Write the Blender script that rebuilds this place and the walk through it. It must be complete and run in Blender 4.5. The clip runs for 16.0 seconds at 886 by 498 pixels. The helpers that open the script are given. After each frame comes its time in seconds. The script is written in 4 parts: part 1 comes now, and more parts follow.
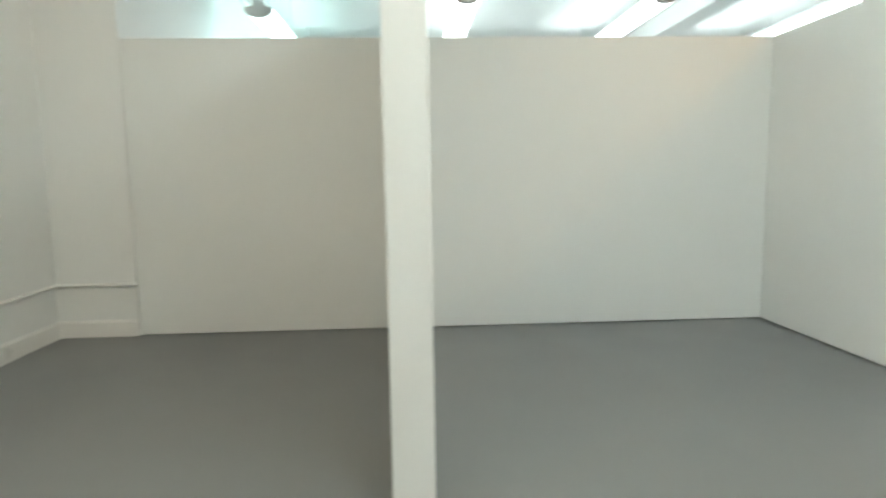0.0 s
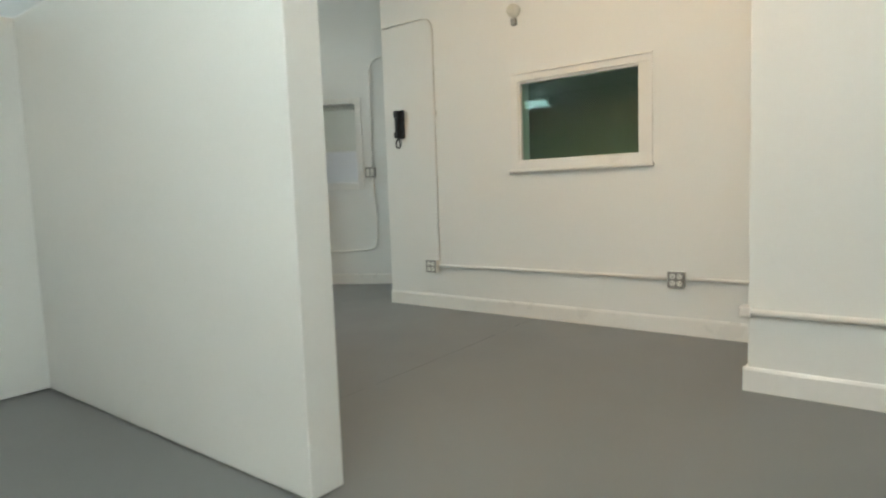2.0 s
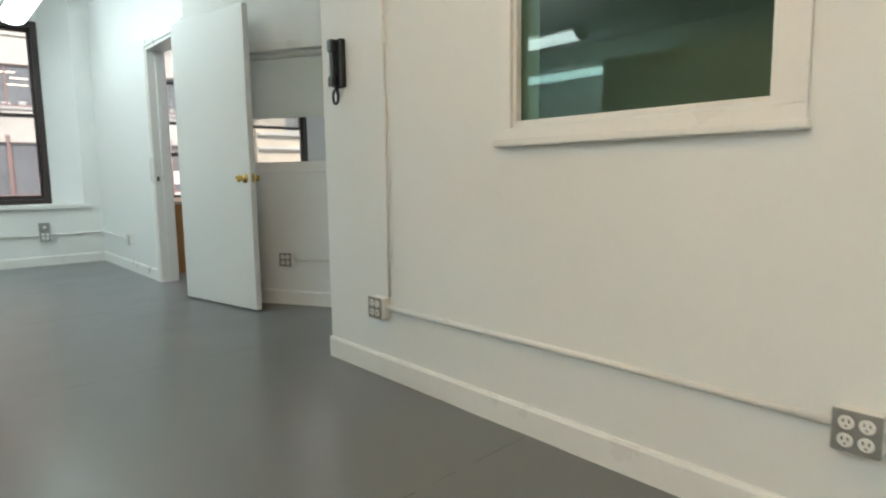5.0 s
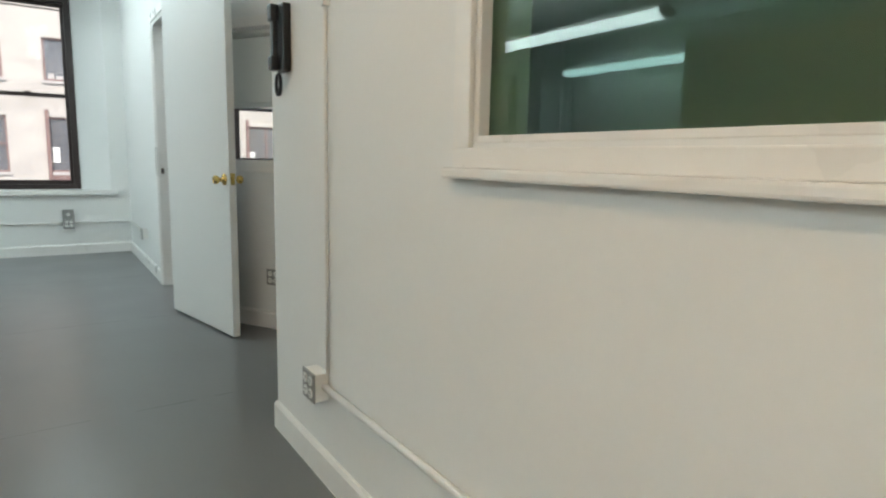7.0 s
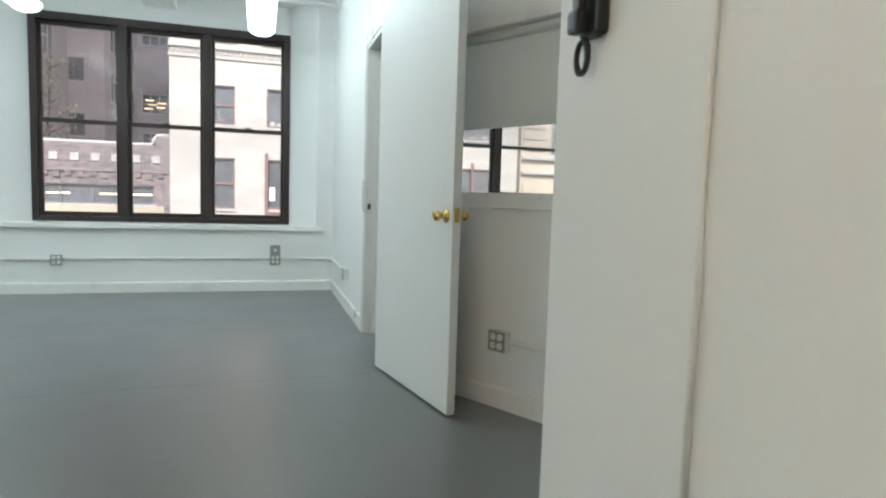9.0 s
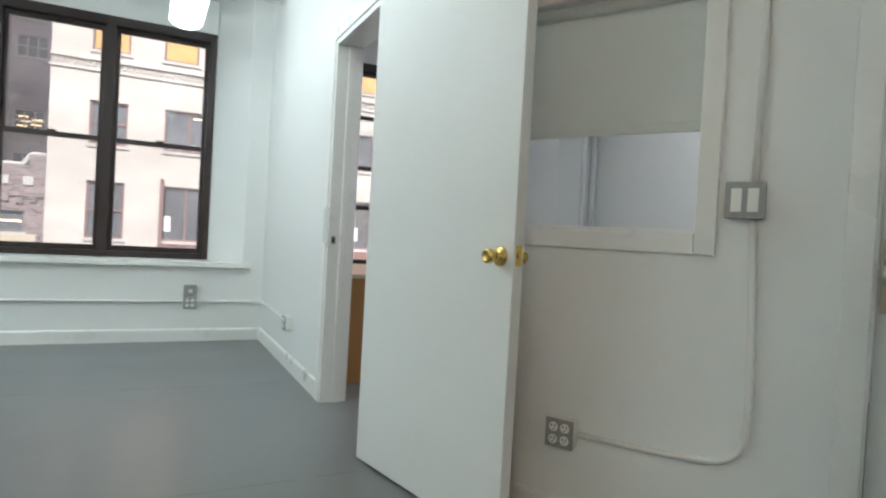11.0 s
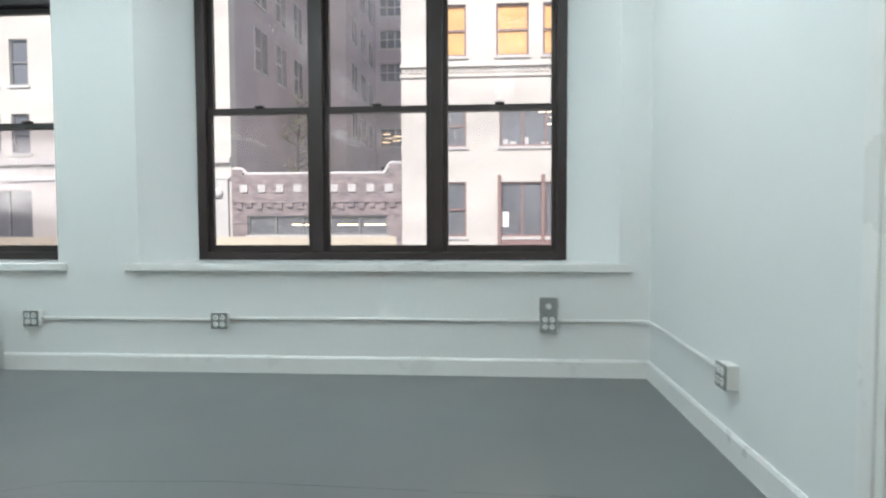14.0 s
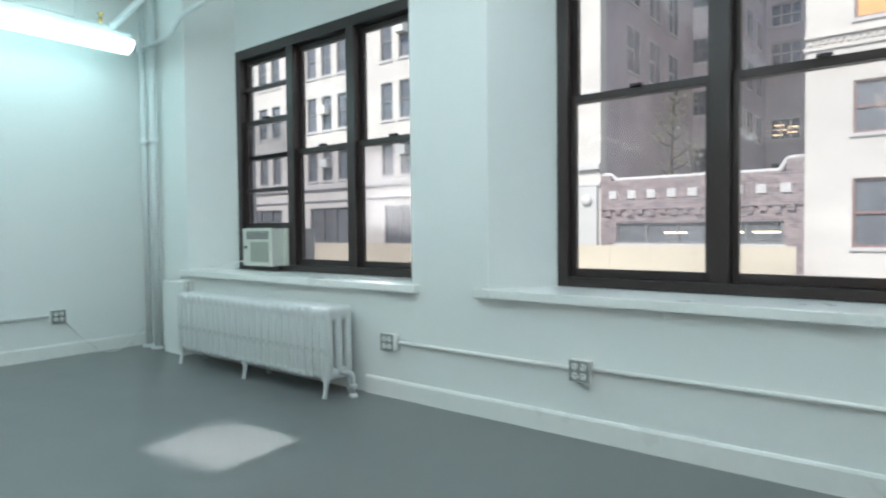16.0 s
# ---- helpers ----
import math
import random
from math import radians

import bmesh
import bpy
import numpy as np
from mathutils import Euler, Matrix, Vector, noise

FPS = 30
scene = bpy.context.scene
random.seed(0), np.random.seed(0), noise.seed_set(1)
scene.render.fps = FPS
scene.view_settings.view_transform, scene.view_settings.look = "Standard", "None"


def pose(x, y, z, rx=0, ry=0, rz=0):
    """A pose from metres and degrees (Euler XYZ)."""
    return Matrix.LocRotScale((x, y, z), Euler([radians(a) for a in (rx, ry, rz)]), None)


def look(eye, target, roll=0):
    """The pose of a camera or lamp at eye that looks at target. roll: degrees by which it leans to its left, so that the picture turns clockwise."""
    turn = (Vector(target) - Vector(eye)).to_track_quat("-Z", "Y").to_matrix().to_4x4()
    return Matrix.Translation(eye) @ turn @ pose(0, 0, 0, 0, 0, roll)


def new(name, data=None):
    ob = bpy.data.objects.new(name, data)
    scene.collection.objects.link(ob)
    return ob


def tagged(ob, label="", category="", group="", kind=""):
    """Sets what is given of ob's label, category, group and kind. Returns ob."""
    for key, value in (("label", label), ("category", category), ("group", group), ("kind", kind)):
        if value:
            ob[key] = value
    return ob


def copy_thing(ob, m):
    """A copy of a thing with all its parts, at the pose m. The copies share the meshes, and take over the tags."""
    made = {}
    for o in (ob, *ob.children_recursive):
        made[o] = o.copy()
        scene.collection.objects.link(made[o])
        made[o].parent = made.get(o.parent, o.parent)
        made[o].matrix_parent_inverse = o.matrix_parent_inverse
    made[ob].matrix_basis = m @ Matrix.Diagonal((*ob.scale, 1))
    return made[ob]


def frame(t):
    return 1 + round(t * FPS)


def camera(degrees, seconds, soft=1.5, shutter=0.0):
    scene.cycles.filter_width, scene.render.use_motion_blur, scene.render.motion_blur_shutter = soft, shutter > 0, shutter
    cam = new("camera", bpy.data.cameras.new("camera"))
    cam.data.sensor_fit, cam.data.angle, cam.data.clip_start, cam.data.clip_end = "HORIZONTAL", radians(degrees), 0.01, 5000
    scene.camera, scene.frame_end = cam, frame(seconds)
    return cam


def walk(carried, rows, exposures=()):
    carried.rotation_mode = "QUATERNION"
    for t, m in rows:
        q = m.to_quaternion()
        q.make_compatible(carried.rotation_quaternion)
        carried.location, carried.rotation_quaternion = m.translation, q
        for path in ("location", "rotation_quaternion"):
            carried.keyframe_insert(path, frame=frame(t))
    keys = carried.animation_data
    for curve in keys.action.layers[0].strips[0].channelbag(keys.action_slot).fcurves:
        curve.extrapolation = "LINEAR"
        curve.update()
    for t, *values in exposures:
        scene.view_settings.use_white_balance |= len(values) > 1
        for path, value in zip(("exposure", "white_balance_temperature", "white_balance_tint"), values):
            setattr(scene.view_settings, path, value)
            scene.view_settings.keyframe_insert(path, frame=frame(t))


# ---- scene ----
cam = camera(72.5, 16.0, soft=2.1, shutter=0.3)
PATH = [
    (0, (1.666, 1.442, 0.959), (1.769, 3.426, 0.724), -0.9),
    (0.5, (1.903, 1.513, 0.911), (2.445, 3.428, 0.708), -1.7),
    (1, (2.145, 1.584, 0.916), (3.027, 3.371, 0.737), -0.8),
    (1.5, (2.495, 1.694, 0.919), (3.827, 3.169, 0.702), -0.1),
    (2, (2.857, 1.851, 0.918), (4.426, 3.076, 0.728), -2.1),
    (2.5, (3.255, 1.983, 0.934), (4.870, 3.149, 0.753), -0.6),
    (3, (3.673, 2.074, 0.917), (5.317, 3.198, 0.731), -0.1),
    (3.5, (4.049, 2.162, 0.939), (5.676, 3.310, 0.749), -1.7),
    (4, (4.388, 2.254, 0.918), (5.852, 3.588, 0.640), 1.2),
    (4.5, (4.695, 2.427, 0.912), (6.131, 3.791, 0.633), 1.3),
    (5, (4.965, 2.592, 0.932), (6.276, 4.083, 0.689), -0.8),
    (7.5, (5.923, 3.219, 1.074), (6.851, 4.965, 0.773), 3.1),
    (8, (5.939, 3.463, 1.055), (6.541, 5.348, 0.766), 1.8),
    (10.5, (5.745, 4.747, 0.974), (6.346, 6.654, 0.945), 1.9),
    (11, (5.690, 4.975, 0.972), (6.575, 6.769, 0.940), 3.2),
    (11.5, (5.638, 5.179, 0.944), (6.618, 6.919, 0.831), 1.4),
    (12, (5.706, 5.489, 0.917), (6.572, 7.284, 0.745), 1.1),
    (12.5, (5.711, 5.828, 0.924), (6.278, 7.741, 0.792), 1.9),
    (13, (5.671, 6.193, 0.927), (6.103, 8.143, 0.818), -1.1),
    (13.5, (5.703, 6.536, 0.917), (5.842, 8.528, 0.802), -1.8),
    (14, (5.685, 6.870, 0.922), (5.542, 8.862, 0.830), -0.2),
    (14.5, (5.583, 7.148, 0.961), (5.331, 9.131, 0.880), -0.3),
    (15, (5.533, 7.405, 0.991), (4.909, 9.303, 0.910), -2.4),
    (15.5, (5.439, 7.634, 0.986), (4.473, 9.382, 0.872), -2.3),
    (16, (5.274, 7.856, 0.978), (4.044, 9.431, 0.914), -0.6),
]
walk(cam, [(t, look(eye, target, roll)) for t, eye, target, roll in PATH],
     exposures=[(0.0, 1.10, 6560, 11.0), (0.5, 0.98, 6530, 10.8), (1.0, 0.96, 6500, 10.5), (1.6, 0.88, 6560, 11.3), (2.1, 0.76, 6560, 11.2), (3.0, 0.70, 6580, 11.5), (4.5, 0.80, 6560, 11.0), (5.2, 0.78, 6520, 11.0), (7.5, 0.73, 6380, 12.5), (8.2, 0.83, 6320, 12.0), (10.5, 0.82, 6450, 13.0), (12.2, 0.74, 6500, 17.0), (13.5, 0.78, 6400, 16.0), (15.0, 0.70, 6170, 11.5), (16.0, 0.72, 6050, 9.5)])

# ---- world, sun and sky ----
world = bpy.data.worlds.new("sky")
scene.world = world
world.use_nodes = True
wn = world.node_tree
wn.nodes.clear()
sky = wn.nodes.new("ShaderNodeTexSky")
sky.sky_type = "NISHITA"
sky.sun_disc = False
sky.sun_elevation = radians(42)
sky.sun_rotation = radians(160)
bg = wn.nodes.new("ShaderNodeBackground")
bg.inputs["Strength"].default_value = 0.15
wo = wn.nodes.new("ShaderNodeOutputWorld")
wn.links.new(sky.outputs[0], bg.inputs[0])
wn.links.new(bg.outputs[0], wo.inputs[0])

sun = new("sun", bpy.data.lights.new("sun", "SUN"))
sun.data.energy = 4.4
sun.data.angle = radians(0.5)
sun.data.color = (1.0, 0.94, 0.86)
sun.matrix_world = look((-2.5, -8, 9), (0, 0, 0))

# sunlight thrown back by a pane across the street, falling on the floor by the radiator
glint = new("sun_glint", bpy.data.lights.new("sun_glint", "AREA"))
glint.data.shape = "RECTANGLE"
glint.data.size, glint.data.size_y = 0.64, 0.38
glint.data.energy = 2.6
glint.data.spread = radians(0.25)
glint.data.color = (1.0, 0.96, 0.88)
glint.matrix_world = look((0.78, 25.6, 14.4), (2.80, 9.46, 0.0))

LAMP_GLOW = 4.9
# strengths of unseen lamps added to brighten the bays, the entry and the office
BAY_GLOW = 9.8
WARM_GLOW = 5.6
OFFICE_GLOW = 6.6


# ---- materials ----
def nodes_of(name):
    m = bpy.data.materials.new(name)
    m.use_nodes = True
    t = m.node_tree
    return m, t, t.nodes["Principled BSDF"]


def noise_tex(t, scale, detail=4.0, rough=0.55, coords="Object"):
    tc = t.nodes.new("ShaderNodeTexCoord")
    n = t.nodes.new("ShaderNodeTexNoise")
    n.inputs["Scale"].default_value = scale
    n.inputs["Detail"].default_value = detail
    n.inputs["Roughness"].default_value = rough
    t.links.new(tc.outputs[coords], n.inputs["Vector"])
    return n


def ramp(t, src, stops):
    r = t.nodes.new("ShaderNodeValToRGB")
    while len(r.color_ramp.elements) > len(stops):
        r.color_ramp.elements.remove(r.color_ramp.elements[-1])
    while len(r.color_ramp.elements) < len(stops):
        r.color_ramp.elements.new(0.5)
    for e, (p, c) in zip(r.color_ramp.elements, stops):
        e.position, e.color = p, (*c, 1.0)
    t.links.new(src, r.inputs[0])
    return r


def bump_to(t, bsdf, src, strength, distance):
    b = t.nodes.new("ShaderNodeBump")
    b.inputs["Strength"].default_value = strength
    b.inputs["Distance"].default_value = distance
    t.links.new(src, b.inputs["Height"])
    t.links.new(b.outputs[0], bsdf.inputs["Normal"])


def shade(c, k):
    return tuple(min(1.0, v * k) for v in c)


def worn(name, colour, rough=0.5, metal=0.0, vary=0.08, big=1.2, fine=60.0, bump=0.15, depth=0.002, spec=0.5):
    """Colour that drifts at a large scale, with fine grain in relief and gloss."""
    m, t, b = nodes_of(name)
    n1, n2 = noise_tex(t, big, 5), noise_tex(t, fine, 3)
    mix = t.nodes.new("ShaderNodeMath")
    mix.operation = "MULTIPLY_ADD"
    mix.inputs[1].default_value, mix.inputs[2].default_value = 0.3, 0.0
    t.links.new(n2.outputs[0], mix.inputs[0])
    add = t.nodes.new("ShaderNodeMath")
    add.operation = "MULTIPLY_ADD"
    add.inputs[1].default_value = 0.7
    t.links.new(n1.outputs[0], add.inputs[0])
    t.links.new(mix.outputs[0], add.inputs[2])
    r = ramp(t, add.outputs[0], [(0.3, shade(colour, 1 - vary)), (0.7, shade(colour, 1 + vary))])
    t.links.new(r.outputs[0], b.inputs["Base Color"])
    rr = t.nodes.new("ShaderNodeMapRange")
    rr.inputs["From Min"].default_value, rr.inputs["From Max"].default_value = 0.3, 0.7
    rr.inputs["To Min"].default_value, rr.inputs["To Max"].default_value = max(0.02, rough - 0.08), min(1, rough + 0.08)
    t.links.new(n1.outputs[0], rr.inputs[0])
    t.links.new(rr.outputs[0], b.inputs["Roughness"])
    b.inputs["Metallic"].default_value = metal
    b.inputs["Specular IOR Level"].default_value = spec
    if bump:
        bump_to(t, b, n2.outputs[0], bump, depth)
    return m


def plain(name, colour, rough=0.4, metal=0.0):
    return worn(name, colour, rough, metal, vary=0.05, big=6.0, fine=200.0, bump=0.05, depth=0.0006)


def glass(name, tint=(1, 1, 1), ior=1.45, dirt_haze=0.0):
    m, t, b = nodes_of(name)
    t.nodes.remove(b)
    out = t.nodes["Material Output"]
    tr, gl, lw, mx = (t.nodes.new("ShaderNode" + n) for n in ("BsdfTransparent", "BsdfGlossy", "LayerWeight", "MixShader"))
    tr.inputs[0].default_value = (*tint, 1)
    gl.inputs["Roughness"].default_value = 0.01
    lw.inputs["Blend"].default_value = 0.5
    f0 = ((ior - 1) / (ior + 1)) ** 2
    pw, ma = t.nodes.new("ShaderNodeMath"), t.nodes.new("ShaderNodeMath")
    pw.operation, ma.operation = "POWER", "MULTIPLY_ADD"
    pw.inputs[1].default_value, ma.inputs[1].default_value, ma.inputs[2].default_value = 5.0, 1 - f0, f0
    t.links.new(lw.outputs["Facing"], pw.inputs[0])
    t.links.new(pw.outputs[0], ma.inputs[0])
    t.links.new(ma.outputs[0], mx.inputs[0])
    t.links.new(tr.outputs[0], mx.inputs[1])
    t.links.new(gl.outputs[0], mx.inputs[2])
    last = mx
    # pale scatter: smeared dirt plus the glare haze over the street view
    if dirt_haze:
        df, m2 = t.nodes.new("ShaderNodeBsdfTranslucent"), t.nodes.new("ShaderNodeMixShader")
        df.inputs[0].default_value = (0.8, 0.8, 0.8, 1)
        n = noise_tex(t, 1.1, 2.5, 0.55)
        mp = t.nodes.new("ShaderNodeMapping")
        mp.inputs["Rotation"].default_value = (0, 0.7, 0)
        mp.inputs["Scale"].default_value = (0.8, 1.0, 2.0)
        t.links.new(n.inputs["Vector"].links[0].from_socket, mp.inputs[0])
        t.links.new(mp.outputs[0], n.inputs["Vector"])
        r = ramp(t, n.outputs[0], [(0.38, (dirt_haze * 0.3,) * 3), (0.68, (dirt_haze,) * 3)])
        t.links.new(r.outputs[0], m2.inputs[0])
        t.links.new(mx.outputs[0], m2.inputs[1])
        t.links.new(df.outputs[0], m2.inputs[2])
        last = m2
    t.links.new(last.outputs[0], out.inputs[0])
    return m


def glowing(name, colour, strength):
    m, t, b = nodes_of(name)
    b.inputs["Base Color"].default_value = (0.85, 0.85, 0.83, 1)
    b.inputs["Roughness"].default_value = 0.4
    b.inputs["Emission Color"].default_value = (*colour, 1)
    b.inputs["Emission Strength"].default_value = strength
    return m


def floor_paint():
    m, t, b = nodes_of("grey_floor_paint")
    n1, n2 = noise_tex(t, 0.5, 2, 0.5), noise_tex(t, 2.4, 2, 0.5)
    r = ramp(t, n1.outputs[0], [(0.3, (0.160, 0.165, 0.166)), (0.7, (0.170, 0.175, 0.176))])
    t.links.new(r.outputs[0], b.inputs["Base Color"])
    rr = ramp(t, n2.outputs[0], [(0.3, (0.285, 0.285, 0.285)), (0.7, (0.33, 0.33, 0.33))])
    t.links.new(rr.outputs[0], b.inputs["Roughness"])
    return m


def brick_mat(name, a, c, mortar):
    m, t, b = nodes_of(name)
    tc = t.nodes.new("ShaderNodeTexCoord")
    mp = t.nodes.new("ShaderNodeMapping")
    mp.inputs["Rotation"].default_value = (radians(90), 0, 0)
    br = t.nodes.new("ShaderNodeTexBrick")
    br.inputs["Scale"].default_value = 1.0
    br.inputs["Brick Width"].default_value, br.inputs["Row Height"].default_value = 0.22, 0.075
    br.inputs["Mortar Size"].default_value = 0.008
    for k, v in (("Color1", a), ("Color2", c), ("Mortar", mortar)):
        br.inputs[k].default_value = (*v, 1)
    t.links.new(tc.outputs["Object"], mp.inputs[0])
    t.links.new(mp.outputs[0], br.inputs[0])
    n = noise_tex(t, 0.8, 5)
    mx = t.nodes.new("ShaderNodeMixRGB")
    mx.blend_type = "MULTIPLY"
    mx.inputs[0].default_value = 0.5
    r = ramp(t, n.outputs[0], [(0.3, (0.7, 0.7, 0.7)), (0.7, (1, 1, 1))])
    t.links.new(br.outputs[0], mx.inputs[1])
    t.links.new(r.outputs[0], mx.inputs[2])
    t.links.new(mx.outputs[0], b.inputs["Base Color"])
    b.inputs["Roughness"].default_value = 0.85
    return m


def wood_mat():
    m, t, b = nodes_of("beech_laminate")
    tc = t.nodes.new("ShaderNodeTexCoord")
    mp = t.nodes.new("ShaderNodeMapping")
    mp.inputs["Scale"].default_value = (9.0, 9.0, 0.7)
    n = t.nodes.new("ShaderNodeTexNoise")
    n.inputs["Scale"].default_value, n.inputs["Detail"].default_value = 3.0, 8
    t.links.new(tc.outputs["Object"], mp.inputs[0])
    t.links.new(mp.outputs[0], n.inputs[0])
    r = ramp(t, n.outputs[0], [(0.3, (0.385, 0.185, 0.062)), (0.7, (0.43, 0.208, 0.072))])
    t.links.new(r.outputs[0], b.inputs["Base Color"])
    b.inputs["Roughness"].default_value = 0.35
    return m


WALL = worn("white_wall_paint", (0.80, 0.805, 0.79), 0.55, vary=0.02, big=0.7, fine=45, bump=0.12, depth=0.003)
PARTITION = worn("white_partition_paint", (0.79, 0.80, 0.785), 0.6, vary=0.025, big=0.9, fine=70, bump=0.1, depth=0.002)
TRIM = worn("white_gloss_trim", (0.82, 0.81, 0.785), 0.32, vary=0.03, big=4, fine=40, bump=0.12, depth=0.003)
CEILING = worn("white_ceiling_paint", (0.82, 0.82, 0.80), 0.7, vary=0.03, big=0.6, fine=30, bump=0.15, depth=0.004)
DOOR = worn("white_door_paint", (0.80, 0.80, 0.785), 0.35, vary=0.02, big=1.5, fine=90, bump=0.05, depth=0.001)
FLOOR = floor_paint()
SEAM = plain("dark_joint", (0.085, 0.087, 0.088), 0.6)
DARK = worn("dark_brown_frame_paint", (0.033, 0.022, 0.021), 0.38, vary=0.2, big=5, fine=80, bump=0.06, depth=0.001)
GLASS = glass("window_glass", (0.97, 0.98, 0.98), 1.18, dirt_haze=0.18)
CLEAR_GLASS = glass("less_hazy_window_glass", (0.97, 0.98, 0.98), 1.18, dirt_haze=0.12)
SCREEN_GLASS = glass("screened_window_glass", (0.72, 0.72, 0.735), 1.18, dirt_haze=0.11)
GREEN_GLASS = glass("tinted_glass", (0.70, 0.82, 0.73), 1.68)
CLEAR = glass("clear_glass", (0.97, 0.98, 0.97), 1.45)
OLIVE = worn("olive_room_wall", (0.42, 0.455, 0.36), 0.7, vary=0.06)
PIPE = worn("painted_pipe", (0.74, 0.75, 0.745), 0.35, vary=0.05, big=3, fine=60, bump=0.1)
CONDUIT = worn("painted_conduit", (0.80, 0.79, 0.76), 0.4, vary=0.04, big=6, fine=90, bump=0.08)
STEEL = worn("brushed_box_steel", (0.31, 0.31, 0.30), 0.45, metal=0.4, vary=0.12, big=18, fine=150, bump=0.08, depth=0.0008)
PLASTIC = plain("white_plastic", (0.80, 0.80, 0.77), 0.3)
# flat black for the shade in slots, holes and vent, and for the knob
SLOT = plain("black_slot", (0.02, 0.02, 0.02), 0.6)
BLACK = plain("black_plastic", (0.012, 0.012, 0.014), 0.32)
BRASS = worn("polished_brass", (0.72, 0.50, 0.16), 0.16, metal=1.0, vary=0.1, big=20, fine=120, bump=0.03)
NICKEL = worn("worn_nickel", (0.45, 0.41, 0.34), 0.3, metal=1.0, vary=0.2, big=20, fine=90, bump=0.1)
IRON = worn("white_radiator_paint", (0.636, 0.641, 0.636), 0.34, vary=0.05, big=5, fine=50, bump=0.2, depth=0.002)
ACPLASTIC = plain("ivory_plastic", (0.66, 0.66, 0.60), 0.4)
ACGRILLE = plain("grey_grille", (0.36, 0.37, 0.32), 0.5)
BLIND = worn("blind_fabric", (0.80, 0.82, 0.79), 0.8, vary=0.03, big=1.5, fine=250, bump=0.1)
bt = BLIND.node_tree
mixs, trl = bt.nodes.new("ShaderNodeMixShader"), bt.nodes.new("ShaderNodeBsdfTranslucent")
trl.inputs[0].default_value = (0.80, 0.82, 0.78, 1)
mixs.inputs[0].default_value = 0.45
bt.links.new(bt.nodes["Principled BSDF"].outputs[0], mixs.inputs[1])
bt.links.new(trl.outputs[0], mixs.inputs[2])
bt.links.new(mixs.outputs[0], bt.nodes["Material Output"].inputs[0])
WOOD = wood_mat()
EDGE = plain("pale_edge_band", (0.62, 0.52, 0.40), 0.4)
MESHBLACK = worn("black_mesh_fabric", (0.015, 0.015, 0.017), 0.8, vary=0.3, big=30, fine=300, bump=0.4)
TUBE = glowing("cool_lamp_diffuser", (0.82, 0.99, 1.0), LAMP_GLOW)
DIMTUBE = glowing("dim_cyan_lamp_diffuser", (0.62, 1.0, 0.98), 3.2)
# unseen bay lamps, tint and strength set apart to match each bay's brightness
BTUBE = glowing("unseen_left_bay_diffuser", (1.0, 0.91, 0.72), BAY_GLOW * 0.68)
BTUBE2 = glowing("unseen_right_bay_diffuser", (0.87, 1.0, 0.97), BAY_GLOW * 1.4)
OTUBE = glowing("unseen_office_diffuser", (0.86, 0.93, 1.0), OFFICE_GLOW)
WTUBE = glowing("unseen_warm_diffuser", (1.0, 0.65, 0.33), WARM_GLOW)
LIMESTONE = worn("white_stone_facade", (0.52, 0.48, 0.43), 0.85, vary=0.09, big=0.35, fine=12, bump=0.3, depth=0.01)
GREYSTONE = worn("grey_stone_facade", (0.46, 0.44, 0.41), 0.85, vary=0.1, big=0.35, fine=12, bump=0.3, depth=0.01)
TANSTONE = worn("tan_stone_facade", (0.50, 0.42, 0.33), 0.85, vary=0.1, big=0.3, fine=10, bump=0.3, depth=0.01)
STONETRIM = worn("stone_trim", (0.47, 0.445, 0.42), 0.8, vary=0.08, big=1, fine=20, bump=0.2, depth=0.006)
BRICK = brick_mat("mauve_brick", (0.27, 0.20, 0.19), (0.12, 0.09, 0.092), (0.33, 0.30, 0.29))
BROWNBRICK = worn("mauve_grey_masonry", (0.42, 0.36, 0.36), 0.8, vary=0.25, big=0.5, fine=9, bump=0.4, depth=0.02)
# opaque pane, its grey lifted to stand for the sky reflected in it
DARKPANE = worn("sky_grey_street_pane", (0.12, 0.125, 0.135), 0.12, vary=0.4, big=0.6, fine=5, bump=0.0)
AMBERPANE = worn("amber_blind_pane", (0.66, 0.36, 0.13), 0.25, vary=0.2, big=1.2, fine=6, bump=0.0)
MAROON = plain("maroon_window_frame", (0.22, 0.13, 0.115), 0.5)
GREYFRAME = plain("grey_window_frame", (0.16, 0.16, 0.155), 0.5)
HOARDING = worn("tan_plywood_hoarding", (0.50, 0.43, 0.32), 0.8, vary=0.08, big=0.6, fine=10, bump=0.1)
SHOPLIGHT = glowing("shop_lamp", (1.0, 0.72, 0.25), 2.5)
AMBERLIGHT = glowing("warm_indoor_lamp", (1.0, 0.66, 0.28), 1.6)
ASPHALT = worn("asphalt", (0.05, 0.05, 0.052), 0.9, vary=0.2, big=0.4, fine=20, bump=0.4, depth=0.01)
CONCRETE = worn("pavement_concrete", (0.30, 0.29, 0.28), 0.9, vary=0.1, big=0.6, fine=20, bump=0.3, depth=0.006)
BARK = worn("grey_bark", (0.16, 0.13, 0.11), 0.9, vary=0.3, big=6, fine=40, bump=0.6, depth=0.01)
LEAF = worn("pale_spring_leaf", (0.42, 0.42, 0.30), 0.6, vary=0.3, big=8, fine=40, bump=0.0)


